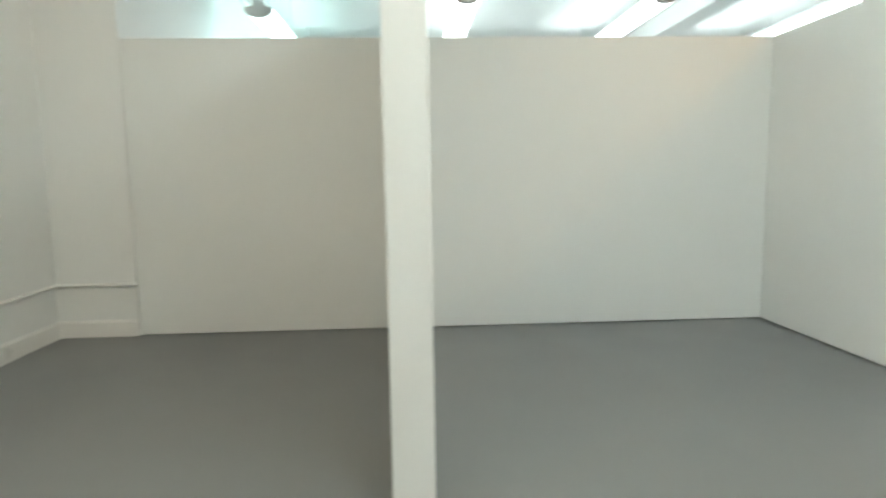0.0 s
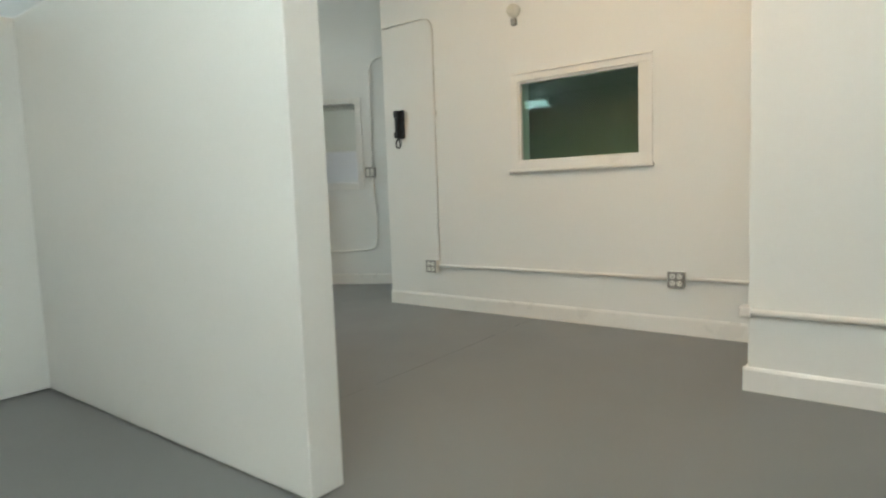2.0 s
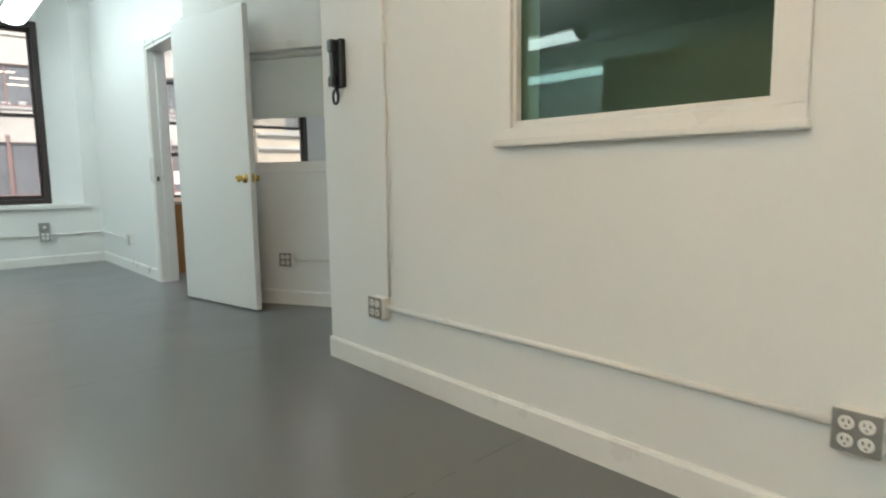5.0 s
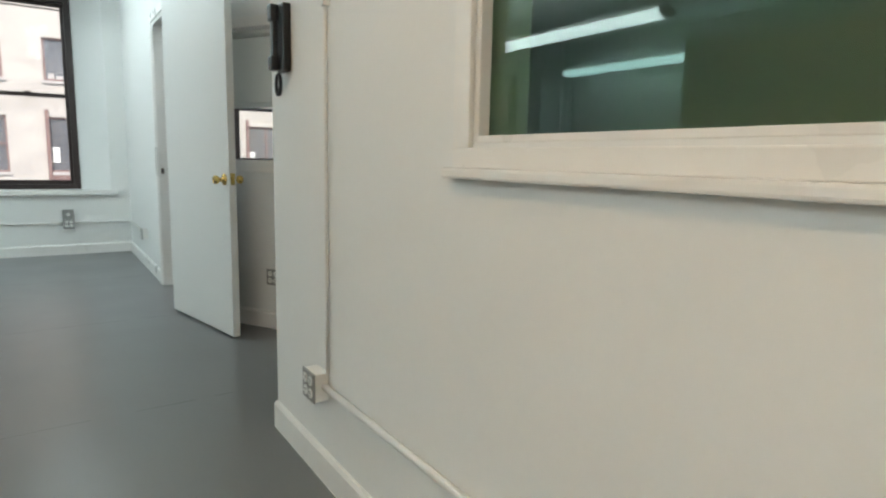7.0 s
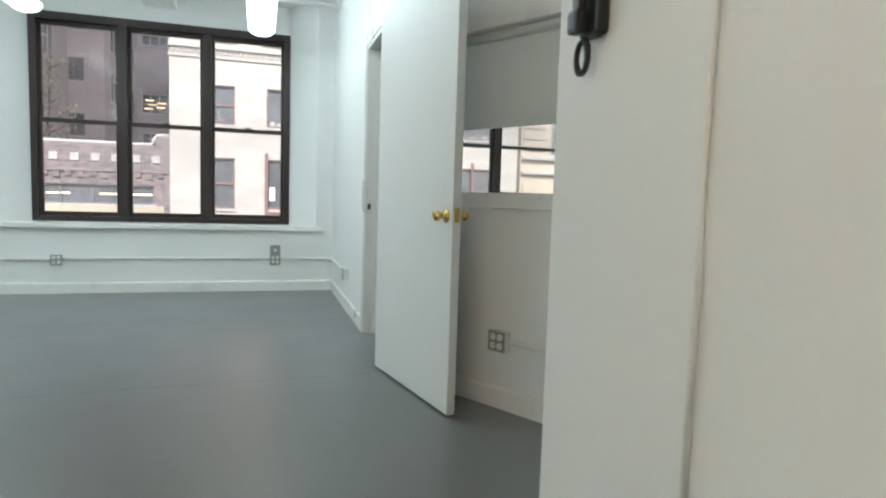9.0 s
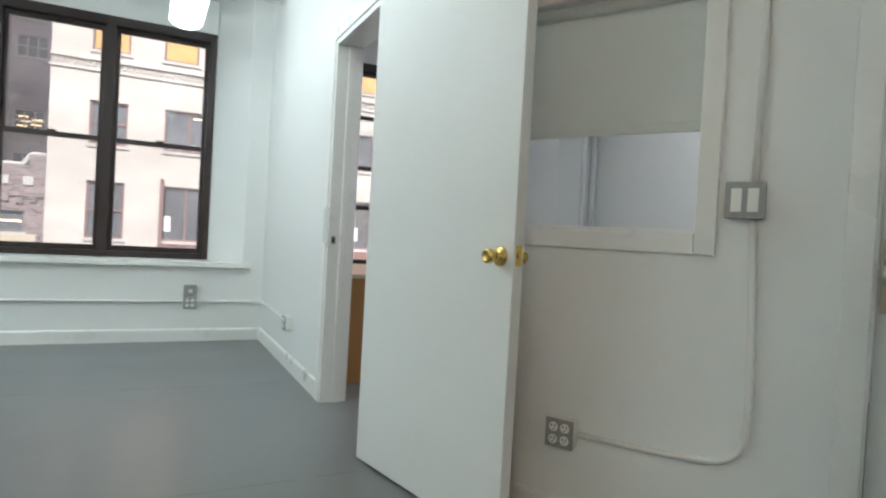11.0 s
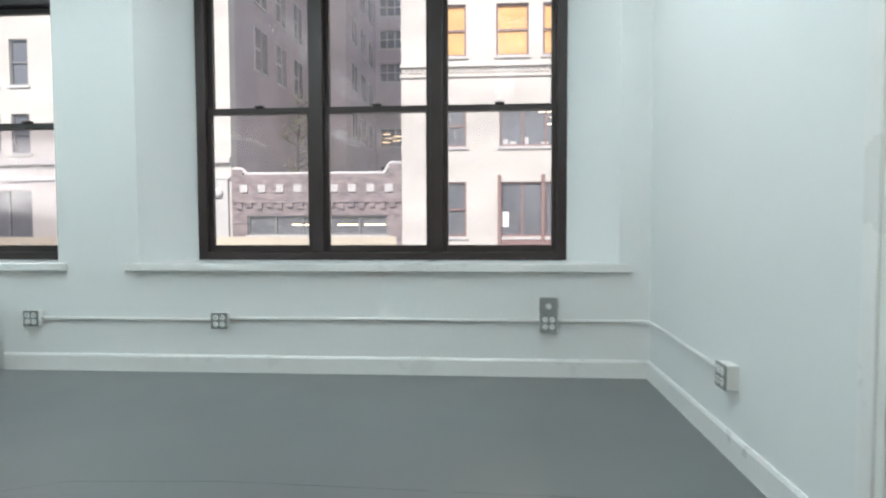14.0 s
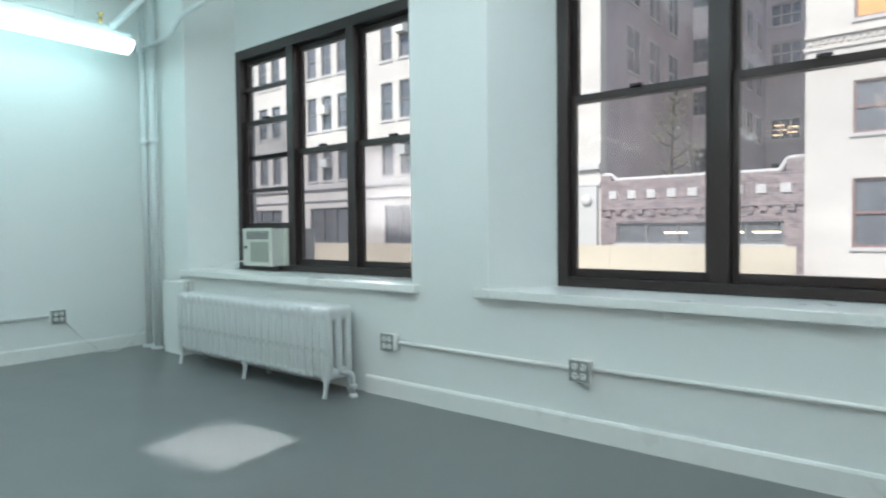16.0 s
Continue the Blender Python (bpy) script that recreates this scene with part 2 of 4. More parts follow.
# ---- mesh helpers ----
def box(bm, x0, y0, z0, x1, y1, z1, bevel=0.0):
    sub = bmesh.new()
    bmesh.ops.create_cube(sub, size=1.0)
    for v in sub.verts:
        v.co = ((x0 + x1) / 2 + v.co.x * (x1 - x0), (y0 + y1) / 2 + v.co.y * (y1 - y0), (z0 + z1) / 2 + v.co.z * (z1 - z0))
    if bevel:
        bmesh.ops.bevel(sub, geom=list(sub.edges), offset=bevel, segments=2, affect="EDGES", profile=0.6)
    merge(bm, sub)
    return bm


def merge(bm, sub, m=None):
    if m is not None:
        bmesh.ops.transform(sub, matrix=m, verts=sub.verts)
    tmp = bpy.data.meshes.new("tmp")
    sub.to_mesh(tmp)
    sub.free()
    bm.from_mesh(tmp)
    bpy.data.meshes.remove(tmp)


def prism(bm, plan, z0, z1):
    """An upright prism on a plan of (x, y), counterclockwise."""
    lo = [bm.verts.new((x, y, z0)) for x, y in plan]
    hi = [bm.verts.new((x, y, z1)) for x, y in plan]
    n = len(plan)
    bm.faces.new(lo[::-1])
    bm.faces.new(hi)
    for i in range(n):
        bm.faces.new((lo[i], lo[(i + 1) % n], hi[(i + 1) % n], hi[i]))
    return bm


def tube(bm, pts, r, seg=10, caps=True):
    """A round bar along points."""
    pts = [Vector(p) for p in pts]
    rings, up = [], None
    for i, p in enumerate(pts):
        a = (pts[i] - pts[i - 1]).normalized() if i else (pts[1] - pts[0]).normalized()
        b = (pts[i + 1] - pts[i]).normalized() if i + 1 < len(pts) else a
        d = (a + b).normalized()
        if up is None:
            up = d.orthogonal().normalized()
        up = (up - d * up.dot(d)).normalized()
        side = d.cross(up)
        k = 1 / max(0.5, a.dot(d))
        rad = r[i] if isinstance(r, (list, tuple)) else r
        rings.append([bm.verts.new(p + (up * math.cos(2 * math.pi * j / seg) + side * math.sin(2 * math.pi * j / seg)) * rad * (k if 0 < i < len(pts) - 1 else 1)) for j in range(seg)])
    for p, q in zip(rings, rings[1:]):
        for j in range(seg):
            f = bm.faces.new((p[j], p[(j + 1) % seg], q[(j + 1) % seg], q[j]))
            f.smooth = True
    if caps:
        bm.faces.new(rings[0][::-1])
        bm.faces.new(rings[-1])
    return bm


def rounded(pts, r, n=5):
    """Points of a path with its corners rounded."""
    pts = [Vector(p) for p in pts]
    out = [pts[0]]
    for a, b, c in zip(pts, pts[1:], pts[2:]):
        k = min(r, (a - b).length * 0.45, (c - b).length * 0.45)
        p, q = b + (a - b).normalized() * k, b + (c - b).normalized() * k
        for i in range(n + 1):
            t = i / n
            out.append(p * (1 - t) ** 2 + b * 2 * t * (1 - t) + q * t * t)
    return out + [pts[-1]]


def lathe(bm, profile, seg=20, m=None):
    """Turned about z from (radius, height)."""
    sub = bmesh.new()
    rings = [[sub.verts.new((r * math.cos(2 * math.pi * j / seg), r * math.sin(2 * math.pi * j / seg), z)) for j in range(seg)] for r, z in profile]
    for p, q in zip(rings, rings[1:]):
        for j in range(seg):
            sub.faces.new((p[j], p[(j + 1) % seg], q[(j + 1) % seg], q[j])).smooth = True
    sub.faces.new(rings[0][::-1])
    sub.faces.new(rings[-1])
    merge(bm, sub, m)
    return bm


def part(name, bm, material, parent=None, label=""):
    me = bpy.data.meshes.new(name)
    bmesh.ops.recalc_face_normals(bm, faces=bm.faces)
    bm.to_mesh(me)
    bm.free()
    me.materials.append(material)
    ob = new(name, me)
    if parent is not None:
        ob.parent = parent
    if label:
        ob["label"] = label
    return ob


def pierced(x0, x1, z0, z1, holes, depth):
    """One wall slab along x with openings (x0, x1, z0, z1) cut right through it."""
    xs = sorted({x0, x1, *(v for h in holes for v in h[:2])})
    zs = sorted({z0, z1, *(v for h in holes for v in h[2:])})
    full = {(i, j): not any(h[0] < (a + b) / 2 < h[1] and h[2] < (c + d) / 2 < h[3] for h in holes)
            for i, (a, b) in enumerate(zip(xs, xs[1:])) for j, (c, d) in enumerate(zip(zs, zs[1:]))}
    bm, known = bmesh.new(), {}

    def at(i, j, y):
        if (i, j, y) not in known:
            known[i, j, y] = bm.verts.new((xs[i], y, zs[j]))
        return known[i, j, y]

    for (i, j), on in full.items():
        if not on:
            continue
        ring = [(i, j), (i + 1, j), (i + 1, j + 1), (i, j + 1)]
        for y in (0.0, depth):
            bm.faces.new([at(*p, y) for p in ring])
        for k, (di, dj) in enumerate(((0, -1), (1, 0), (0, 1), (-1, 0))):
            if not full.get((i + di, j + dj), False):
                p, q = ring[k], ring[(k + 1) % 4]
                bm.faces.new([at(*p, 0.0), at(*q, 0.0), at(*q, depth), at(*p, depth)])
    return bm


def thing(name, m, label, category, group="", kind=""):
    ob = new(name)
    ob.empty_display_size = 0.1
    ob.matrix_world = m
    return tagged(ob, label, category, group, kind)


def solid(name, bm, material, label, category, kind="structure"):
    return tagged(part(name, bm, material), label, category, "", kind)


B = bmesh.new


# ---- plan ----
H = 2.97                       # ceiling
YW, YF = 10.44, 10.785          # window wall: room face, window frames
XO = 6.632                      # office wall, room face
XP = 6.568                     # entry-side wall with the tinted window
DIAG = pose(7.030, 6.611, 0, 0, 0, -60.93)   # slanted wall: x along it, -y into the room
PART_H = 1.81

# ---- structure ----
solid("floor", box(B(), -0.9, -1.8, -0.2, 10.6, 10.95, 0.0), FLOOR, "grey painted floor, slightly glossy and scuffed", "floor")
solid("ceiling", box(B(), -0.9, -1.8, H, 10.6, 10.95, H + 0.2), CEILING, "white painted plaster ceiling", "ceiling")

bm = B()
box(bm, -0.74, -1.5, 0, -0.54, 5.25, H)
box(bm, -0.74, 5.25, 0, -0.05, 5.45, H)
box(bm, -0.25, 5.45, 0, -0.05, YW, H)
solid("wall_west", bm, WALL, "white painted side wall with a jog", "wall")
# never in view: assumed wall, added to close the room on the sun's side
solid("wall_south_assumed", box(B(), -0.74, -1.7, 0, 5.70, -1.5, H), WALL, "unseen end wall, assumed white, closing the room", "wall")
solid("wall_pier", box(B(), 5.70, -1.7, 0, 6.70, 2.404, H, 0.006), WALL, "white painted projecting wall pier", "wall")

# entry-side wall with its opening
g0, g1, gz0, gz1 = 3.182, 4.036, 1.10, 1.65
solid("wall_return", box(B(), XP + 0.141, 5.163, 0, 10.5, 5.303, H), WALL, "white painted return wall beside the entry", "wall")
bm = pierced(2.404, 5.303, 0, H, [(g0, g1, gz0, gz1)], -0.14)
ob = solid("wall_entry", bm, WALL, "white painted wall with a framed window", "wall")
ob.matrix_world = pose(XP, 0, 0, 0, 0, 90)
# room depth is cut short so the wall catches more light through the pane
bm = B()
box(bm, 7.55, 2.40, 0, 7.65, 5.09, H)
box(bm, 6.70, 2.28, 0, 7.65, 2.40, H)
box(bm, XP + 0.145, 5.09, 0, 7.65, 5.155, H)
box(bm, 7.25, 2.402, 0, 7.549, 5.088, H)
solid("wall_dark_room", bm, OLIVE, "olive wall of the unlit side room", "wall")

# office wall with its doorway, and the slanted wall with window and entry door
D0, D1, DH = 7.475, 8.372, 2.07
bm = pierced(7.40, YW, 0, H, [(D0, D1, 0, DH)], -0.13)
ob = solid("wall_office", bm, WALL, "white painted wall with a doorway", "wall")
ob.matrix_world = pose(XO, 0, 0, 0, 0, 90)
S0, S1, SZ0, SZ1 = -0.62, 0.355, 1.03, 1.82
E0, E1, EH = 0.815, 1.56, 2.08
bm = pierced(-0.86, 1.70, 0, H, [(S0, S1, SZ0, SZ1), (E0, E1, 0, EH)], 0.12)
ob = solid("wall_slanted", bm, WALL, "white slanted wall between office and entry", "wall")
ob.matrix_world = DIAG
bm = B()
box(bm, 10.25, 5.303, 0, 10.5, YW, H)
solid("wall_east", bm, WALL, "white painted office side wall", "wall")

solid("ceiling_beam", box(B(), 4.85, 5.6, 2.725, 5.13, YW - 0.001, H - 0.001, 0.012), CEILING, "white plastered ceiling beam running to the window wall", "ceiling beam")

# window wall: three openings with splayed reveals
OPEN = [(0.84, 2.95, 0.64, 3.03, 2.455), (3.77, 6.195, 3.55, 6.455, 2.68), (7.08, 9.50, 6.86, 9.74, 2.68)]
SILL = 0.665
bm = B()
box(bm, -0.25, YW, 0, 10.5, 10.95, SILL - 0.04)
edge_in, edge_out = -0.25, -0.25
for f0, f1, i0, i1, top in OPEN:
    prism(bm, [(edge_in, YW), (i0, YW), (f0, YF), (f0, 10.95), (edge_out, 10.95), (edge_out, YF)], SILL - 0.04, H)
    prism(bm, [(f0, YF - 0.011), (f1, YF - 0.011), (f1, 10.95), (f0, 10.95)], top, H)
    edge_in, edge_out = i1, f1
prism(bm, [(edge_in, YW), (10.5, YW), (10.5, 10.95), (edge_out, 10.95), (edge_out, YF)], SILL - 0.04, H)
solid("wall_north", bm, WALL, "white plaster window wall with deep splayed reveals", "wall")

# low free-standing partitions
bm = B()
box(bm, -0.046, 5.256, 0.006, 4.093, 5.386, PART_H)
solid("partition_back", bm, PARTITION, "low white free-standing drywall partition", "partition wall")
solid("partition_middle", box(B(), 1.594, 3.138, 0.006, 1.722, 5.254, PART_H + 0.25, 0.004), PARTITION, "white drywall stub partition between bays", "partition wall")
solid("partition_end", box(B(), 3.964, 3.248, 0.006, 4.093, 5.254, PART_H, 0.004), PARTITION, "low white drywall partition end wall", "partition wall")


# baseboards, each run butted to the next
def baseboard(p, q, h=0.105, thick=0.016):
    """A run of skirting from p to q, its face to the right of the way."""
    (x0, y0), (x1, y1) = p, q
    n = math.hypot(x1 - x0, y1 - y0)
    b = B()
    prof = [(0, 0), (thick, 0), (thick, h - 0.012), (thick - 0.006, h), (0, h)]
    a = [b.verts.new((0, -u, v)) for u, v in prof]
    c = [b.verts.new((n, -u, v)) for u, v in prof]
    b.faces.new(a)
    b.faces.new(c[::-1])
    for i in range(len(prof)):
        b.faces.new((a[i], c[i], c[(i + 1) % 5], a[(i + 1) % 5]))
    e = B()
    steps = max(2, int(n / 0.03))
    row = [(i * n / steps, -thick - 0.002 - 0.007 * max(0.0, noise.noise((x0 + i * 0.11, y0, 3.1))) ** 0.7) for i in range(steps + 1)]
    near = [e.verts.new((u, -thick + 0.003, 0.0015)) for u, v in row]
    far = [e.verts.new((u, v, 0.0012)) for u, v in row]
    for i in range(steps):
        e.faces.new((far[i], far[i + 1], near[i + 1], near[i]))
    o = solid("baseboard", b, TRIM, "white painted wooden baseboard along the wall", "baseboard")
    o.matrix_world = pose(x0, y0, 0.001, 0, 0, math.degrees(math.atan2(y1 - y0, x1 - x0)))
    part("paint_edge", e, TRIM, o, "ragged white paint line on the floor")


def wall_pt(s):
    v = DIAG @ Vector((s, 0, 0))
    return v.x, v.y


for p, q in [((XP, 5.303), (XP, 2.42)), ((XP - 0.016, 2.404), (5.70, 2.404)), ((5.70, 2.42), (5.70, -1.48)),
             ((-0.05, YW), (0.0, YW)), ((2.66, YW), (XO, YW)), ((XO, YW - 0.016), (XO, 8.42)), (wall_pt(-0.84), wall_pt(0.735)),
             ((-0.05, 5.46), (-0.05, YW - 0.016)), ((-0.54, -1.48), (-0.54, 5.234)), ((-0.54, 5.25), (-0.05, 5.25)),
             ((7.7, 5.303), (6.58, 5.303))]:
    baseboard(p, q)

# hairline joints in the floor paint
for path in ([(3.85, 8.70), (4.2, 8.88), (4.76, 8.915), (5.9, 8.87), (6.5, 8.86)], [(4.4, 7.22), (4.77, 7.235), (5.3, 7.285), (5.92, 7.30), (6.59, 7.325)],
             [(4.4, 5.62), (5.0, 5.66), (5.86, 5.72), (6.5, 5.74)], [(3.9, 3.84), (4.4, 3.865), (5.05, 3.885), (5.84, 3.91), (6.53, 3.95)]):
    bm = B()
    for (ax, ay), (bx, by) in zip(path, path[1:]):
        n = max(2, int(math.hypot(bx - ax, by - ay) / 0.08))
        for i in range(n):
            if random.random() < 0.18:
                continue
            u, v = i / n, (i + 1) / n
            w = 0.0008 + 0.0012 * random.random()
            x0, y0, x1, y1 = ax + (bx - ax) * u, ay + (by - ay) * u, ax + (bx - ax) * v, ay + (by - ay) * v
            d = Vector((y0 - y1, x1 - x0, 0)).normalized() * w
            p, q = Vector((x0, y0, 0.0015)), Vector((x1, y1, 0.0015))
            bm.faces.new([bm.verts.new(c) for c in (p - d, q - d, q + d, p + d)])
    solid("floor_joint", bm, SEAM, "thin dark joint line in the painted floor", "floor joint")

# ---- sills ----
for f0, f1, i0, i1, top in OPEN:
    bm = B()
    box(bm, i0 - 0.07, YW - 0.045, SILL - 0.04, i1 + 0.06, YW - 0.001, SILL + 0.006, 0.006)
    prism(bm, [(i0 + 0.002, YW - 0.02), (i1 - 0.002, YW - 0.02), (f1 - 0.002, YF + 0.08), (f0 + 0.002, YF + 0.08)], SILL - 0.038, SILL + 0.004)
    solid("window_sill", bm, TRIM, "deep white painted window sill", "window sill")


# ---- windows ----
def bar(x0, x1, z0, z1, y0=0.0, depth=0.06, bevel=0.004):
    return box(B(), x0, y0, z0, x1, y0 + depth, z1, bevel)


def sash_window(name, f0, f1, top, mullions, meet, raised, extra, label, screened=False):
    w = tagged(new(name), label, "window", "street windows", "structure")
    w.location = (0, YF, 0)
    z0 = SILL + 0.006
    part("window_frame", bar(f0, f0 + 0.06, z0, top, -0.01, 0.11), DARK, w)
    part("window_frame", bar(f1 - 0.06, f1, z0, top, -0.01, 0.11), DARK, w)
    part("window_frame", bar(f0 + 0.06, f1 - 0.06, top - 0.075, top, -0.01, 0.11), DARK, w)
    part("window_frame", bar(f0 + 0.06, f1 - 0.06, z0, z0 + 0.05, -0.01, 0.11), DARK, w)
    for m in mullions:
        part("mullion", bar(m - 0.04, m + 0.04, z0 + 0.05, top - 0.075, -0.008, 0.10), DARK, w)
    xs = [f0 + 0.02] + list(mullions) + [f1 - 0.02]
    for k, (a, b) in enumerate(zip(xs, xs[1:])):
        a, b, lo, hi = a + 0.04, b - 0.04, z0 + 0.05, top - 0.075
        up = raised.get(k, 0.0)
        for s, (y, u, v) in enumerate(((0.028, lo + up, meet + 0.02 + up), (0.060, meet - 0.02, hi))):
            sash = B()
            box(sash, a, y, u, a + 0.032, y + 0.03, v, 0.003)
            box(sash, b - 0.032, y, u, b, y + 0.03, v, 0.003)
            box(sash, a + 0.032, y, u, b - 0.032, y + 0.03, u + (0.045 if s == 0 else 0.04), 0.003)
            box(sash, a + 0.032, y, v - 0.04, b - 0.032, y + 0.03, v, 0.003)
            so = part("lower_sash" if s == 0 else "upper_sash", sash, DARK, w)
            part("pane", box(B(), a + 0.03, y + 0.012, u + 0.03, b - 0.03, y + 0.017, v - 0.03), (SCREEN_GLASS if s == 0 else CLEAR_GLASS) if screened else GLASS, so)
        lock = B()
        box(lock, (a + b) / 2 - 0.03, 0.012, meet + up + 0.018, (a + b) / 2 + 0.03, 0.05, meet + up + 0.034, 0.004)
        part("sash_lock", lock, DARK, w)
        for z in extra.get(k, ()):
            part("glazing_bar", bar(a, b, z - 0.016, z + 0.016, 0.02, 0.035, 0.003), DARK, w)
    return w


sash_window("window_1", 0.84, 2.95, 2.455, (1.533, 2.192), 1.58, {0: 0.28}, {0: (2.13, 1.31)}, "dark-framed triple sash window with an air conditioner", screened=True)
sash_window("window_2", 3.77, 6.195, 2.68, (4.58, 5.365), 1.655, {}, {}, "dark-framed triple double-hung sash window")
sash_window("window_3", 7.08, 9.50, 2.68, (7.86, 8.60), 1.645, {0: 0.50, 1: 0.275, 2: 0.34}, {}, "dark-framed office window with several crossbars")

# tinted window of the side room, with casing
w = tagged(new("window_4"), "white-cased fixed window with dark green-tinted glass", "window", "", "structure")
w.location = (XP, 0, 0)
y0, y1, z0, z1 = 3.182, 4.036, 1.10, 1.65
part("pane", box(B(), 0.03, y0, z0, 0.036, y1, z1), GREEN_GLASS, w, "dark green-tinted reflecting glass")
bm = B()
box(bm, -0.014, y0 - 0.075, z0 - 0.01, -0.001, y0, z1 + 0.0, 0.003)
part("casing", bm, TRIM, w)
part("casing", box(B(), -0.014, y1, z0 - 0.01, -0.001, y1 + 0.055, z1, 0.003), TRIM, w)
part("casing", box(B(), -0.014, y0 - 0.075, z1, -0.001, y1 + 0.055, z1 + 0.045, 0.003), TRIM, w)
part("head_moulding", box(B(), -0.024, y0 - 0.08, z1 + 0.045, -0.001, y1 + 0.06, z1 + 0.058, 0.004), TRIM, w)
part("casing", box(B(), -0.014, y0 - 0.075, z0 - 0.05, -0.001, y1 + 0.055, z0 - 0.01, 0.003), TRIM, w)
part("sill_moulding", box(B(), -0.034, y0 - 0.085, z0 - 0.072, -0.001, y1 + 0.07, z0 - 0.05, 0.006), TRIM, w)
for a in ((0.0, y0, z0, 0.028, y0 + 0.014, z1), (0.0, y1 - 0.014, z0, 0.028, y1, z1), (0.0, y0 + 0.014, z0, 0.028, y1 - 0.014, z0 + 0.014), (0.0, y0 + 0.014, z1 - 0.014, 0.028, y1 - 0.014, z1)):
    part("glazing_stop", box(B(), *a, 0.002), TRIM, w)

# interior window in the slanted wall
w = tagged(new("window_5"), "white-cased interior window with a half-drawn blind", "window", "", "structure")
w.matrix_world = DIAG
part("pane", box(B(), S0, 0.05, SZ0, S1, 0.055, SZ1), CLEAR, w)
for a in ((S0 - 0.062, -0.016, SZ0 - 0.062, S0, -0.001, SZ1 + 0.06), (S1, -0.016, SZ0 - 0.062, S1 + 0.062, -0.001, SZ1 + 0.06),
          (S0, -0.016, SZ0 - 0.062, S1, -0.001, SZ0), (S0, -0.016, SZ1, S1, -0.001, SZ1 + 0.06)):
    part("casing", box(B(), *a, 0.004), TRIM, w)
part("inner_sill", box(B(), S0, 0.0, SZ0 - 0.001, S1, 0.05, SZ0 + 0.012, 0.003), TRIM, w)
blind = thing("roller_blind", DIAG, "pale grey-green roller blind drawn half down", "roller blind")
bm = B()
tube(bm, [(S0 + 0.01, 0.025, SZ1 - 0.03), (S1 - 0.01, 0.025, SZ1 - 0.03)], 0.022, 12)
part("roller", bm, BLIND, blind)
part("fabric", box(B(), S0 + 0.01, 0.036, 1.385, S1 - 0.008, 0.038, SZ1 - 0.03), BLIND, blind)
part("hem_bar", box(B(), S0 + 0.01, 0.030, 1.355, S1 - 0.008, 0.044, 1.387, 0.003), BLIND, blind)

# ---- doors ----
dw = 0.905
ang = math.degrees(math.atan2(0.172, 0.889))
door = tagged(new("door_1"), "white flush office door standing wide open", "door", "", "structure")
door.matrix_world = pose(6.548, 7.452, 0, 0, 0, ang - 90)      # x runs along the leaf, +y is the far face
part("leaf", box(B(), 0, 0, 0.012, dw, 0.042, 2.08, 0.002), DOOR, door)
for side in (-1, 1):
    face = 0.0 if side < 0 else 0.042
    bm = B()
    lathe(bm, [(0.033, 0.0), (0.033, 0.004), (0.026, 0.009), (0.012, 0.013), (0.011, 0.03), (0.019, 0.035), (0.0235, 0.042), (0.0245, 0.056), (0.020, 0.063), (0.015, 0.064), (0.013, 0.061), (0.004, 0.061)], 24,
          pose(dw - 0.06, face, 0.928, 90 if side < 0 else -90))
    part("door_knob", bm, BRASS, door, "polished brass knob")
bm = B()
box(bm, dw, 0.008, 0.90, dw + 0.0025, 0.034, 0.966, 0.001)
part("latch_plate", bm, BRASS, door)
bm = B()
box(bm, dw + 0.002, 0.014, 0.925, dw + 0.011, 0.027, 0.945, 0.003)
part("latch_bolt", bm, BRASS, door)
for z in (0.25, 1.05, 1.85):
    part("hinge", tube(B(), [(-0.006, 0.046, z - 0.045), (-0.006, 0.046, z + 0.045)], 0.007, 8), TRIM, door)

fr = tagged(new("door_frame"), "white painted door frame with casing", "door frame", "", "structure")
part("jamb", box(B(), XO - 0.012, D1 - 0.03, 0, XO + 0.142, D1 + 0.001, DH, 0.002), TRIM, fr)
part("jamb", box(B(), XO - 0.012, D0 - 0.001, 0, XO + 0.142, D0 + 0.03, DH, 0.002), TRIM, fr)
part("jamb", box(B(), XO - 0.012, D0 + 0.03, DH - 0.03, XO + 0.142, D1 - 0.03, DH + 0.001, 0.002), TRIM, fr)
part("door_stop", box(B(), XO + 0.055, D1 - 0.043, 0, XO + 0.09, D1 - 0.03, DH - 0.03, 0.002), TRIM, fr)
part("casing", box(B(), XO - 0.020, D1, 0, XO - 0.0012, D1 + 0.062, DH + 0.06, 0.004), TRIM, fr)
part("casing", box(B(), XO - 0.020, D0 - 0.06, 0, XO - 0.0012, D0, DH + 0.06, 0.004), TRIM, fr)
part("casing", box(B(), XO - 0.020, D0, DH, XO - 0.0012, D1, DH + 0.06, 0.004), TRIM, fr)
part("strike_plate", box(B(), XO + 0.006, D1 - 0.034, 0.912, XO + 0.030, D1 - 0.0302, 0.954, 0.001), NICKEL, fr)
# black piece on the plate, painted shade of the bolt hole
part("strike_hole_shade", box(B(), XO + 0.012, D1 - 0.0355, 0.922, XO + 0.027, D1 - 0.0335, 0.944), SLOT, fr)

ed = tagged(new("door_2"), "closed white entry door with old lock hardware", "door", "", "structure")
ed.matrix_world = DIAG
part("leaf", box(B(), E0 + 0.003, 0.012, 0.008, E1 - 0.003, 0.055, EH - 0.003, 0.002), DOOR, ed)
part("jamb", box(B(), E0 - 0.012, -0.006, 0, E0, 0.12, EH, 0.003), TRIM, ed)
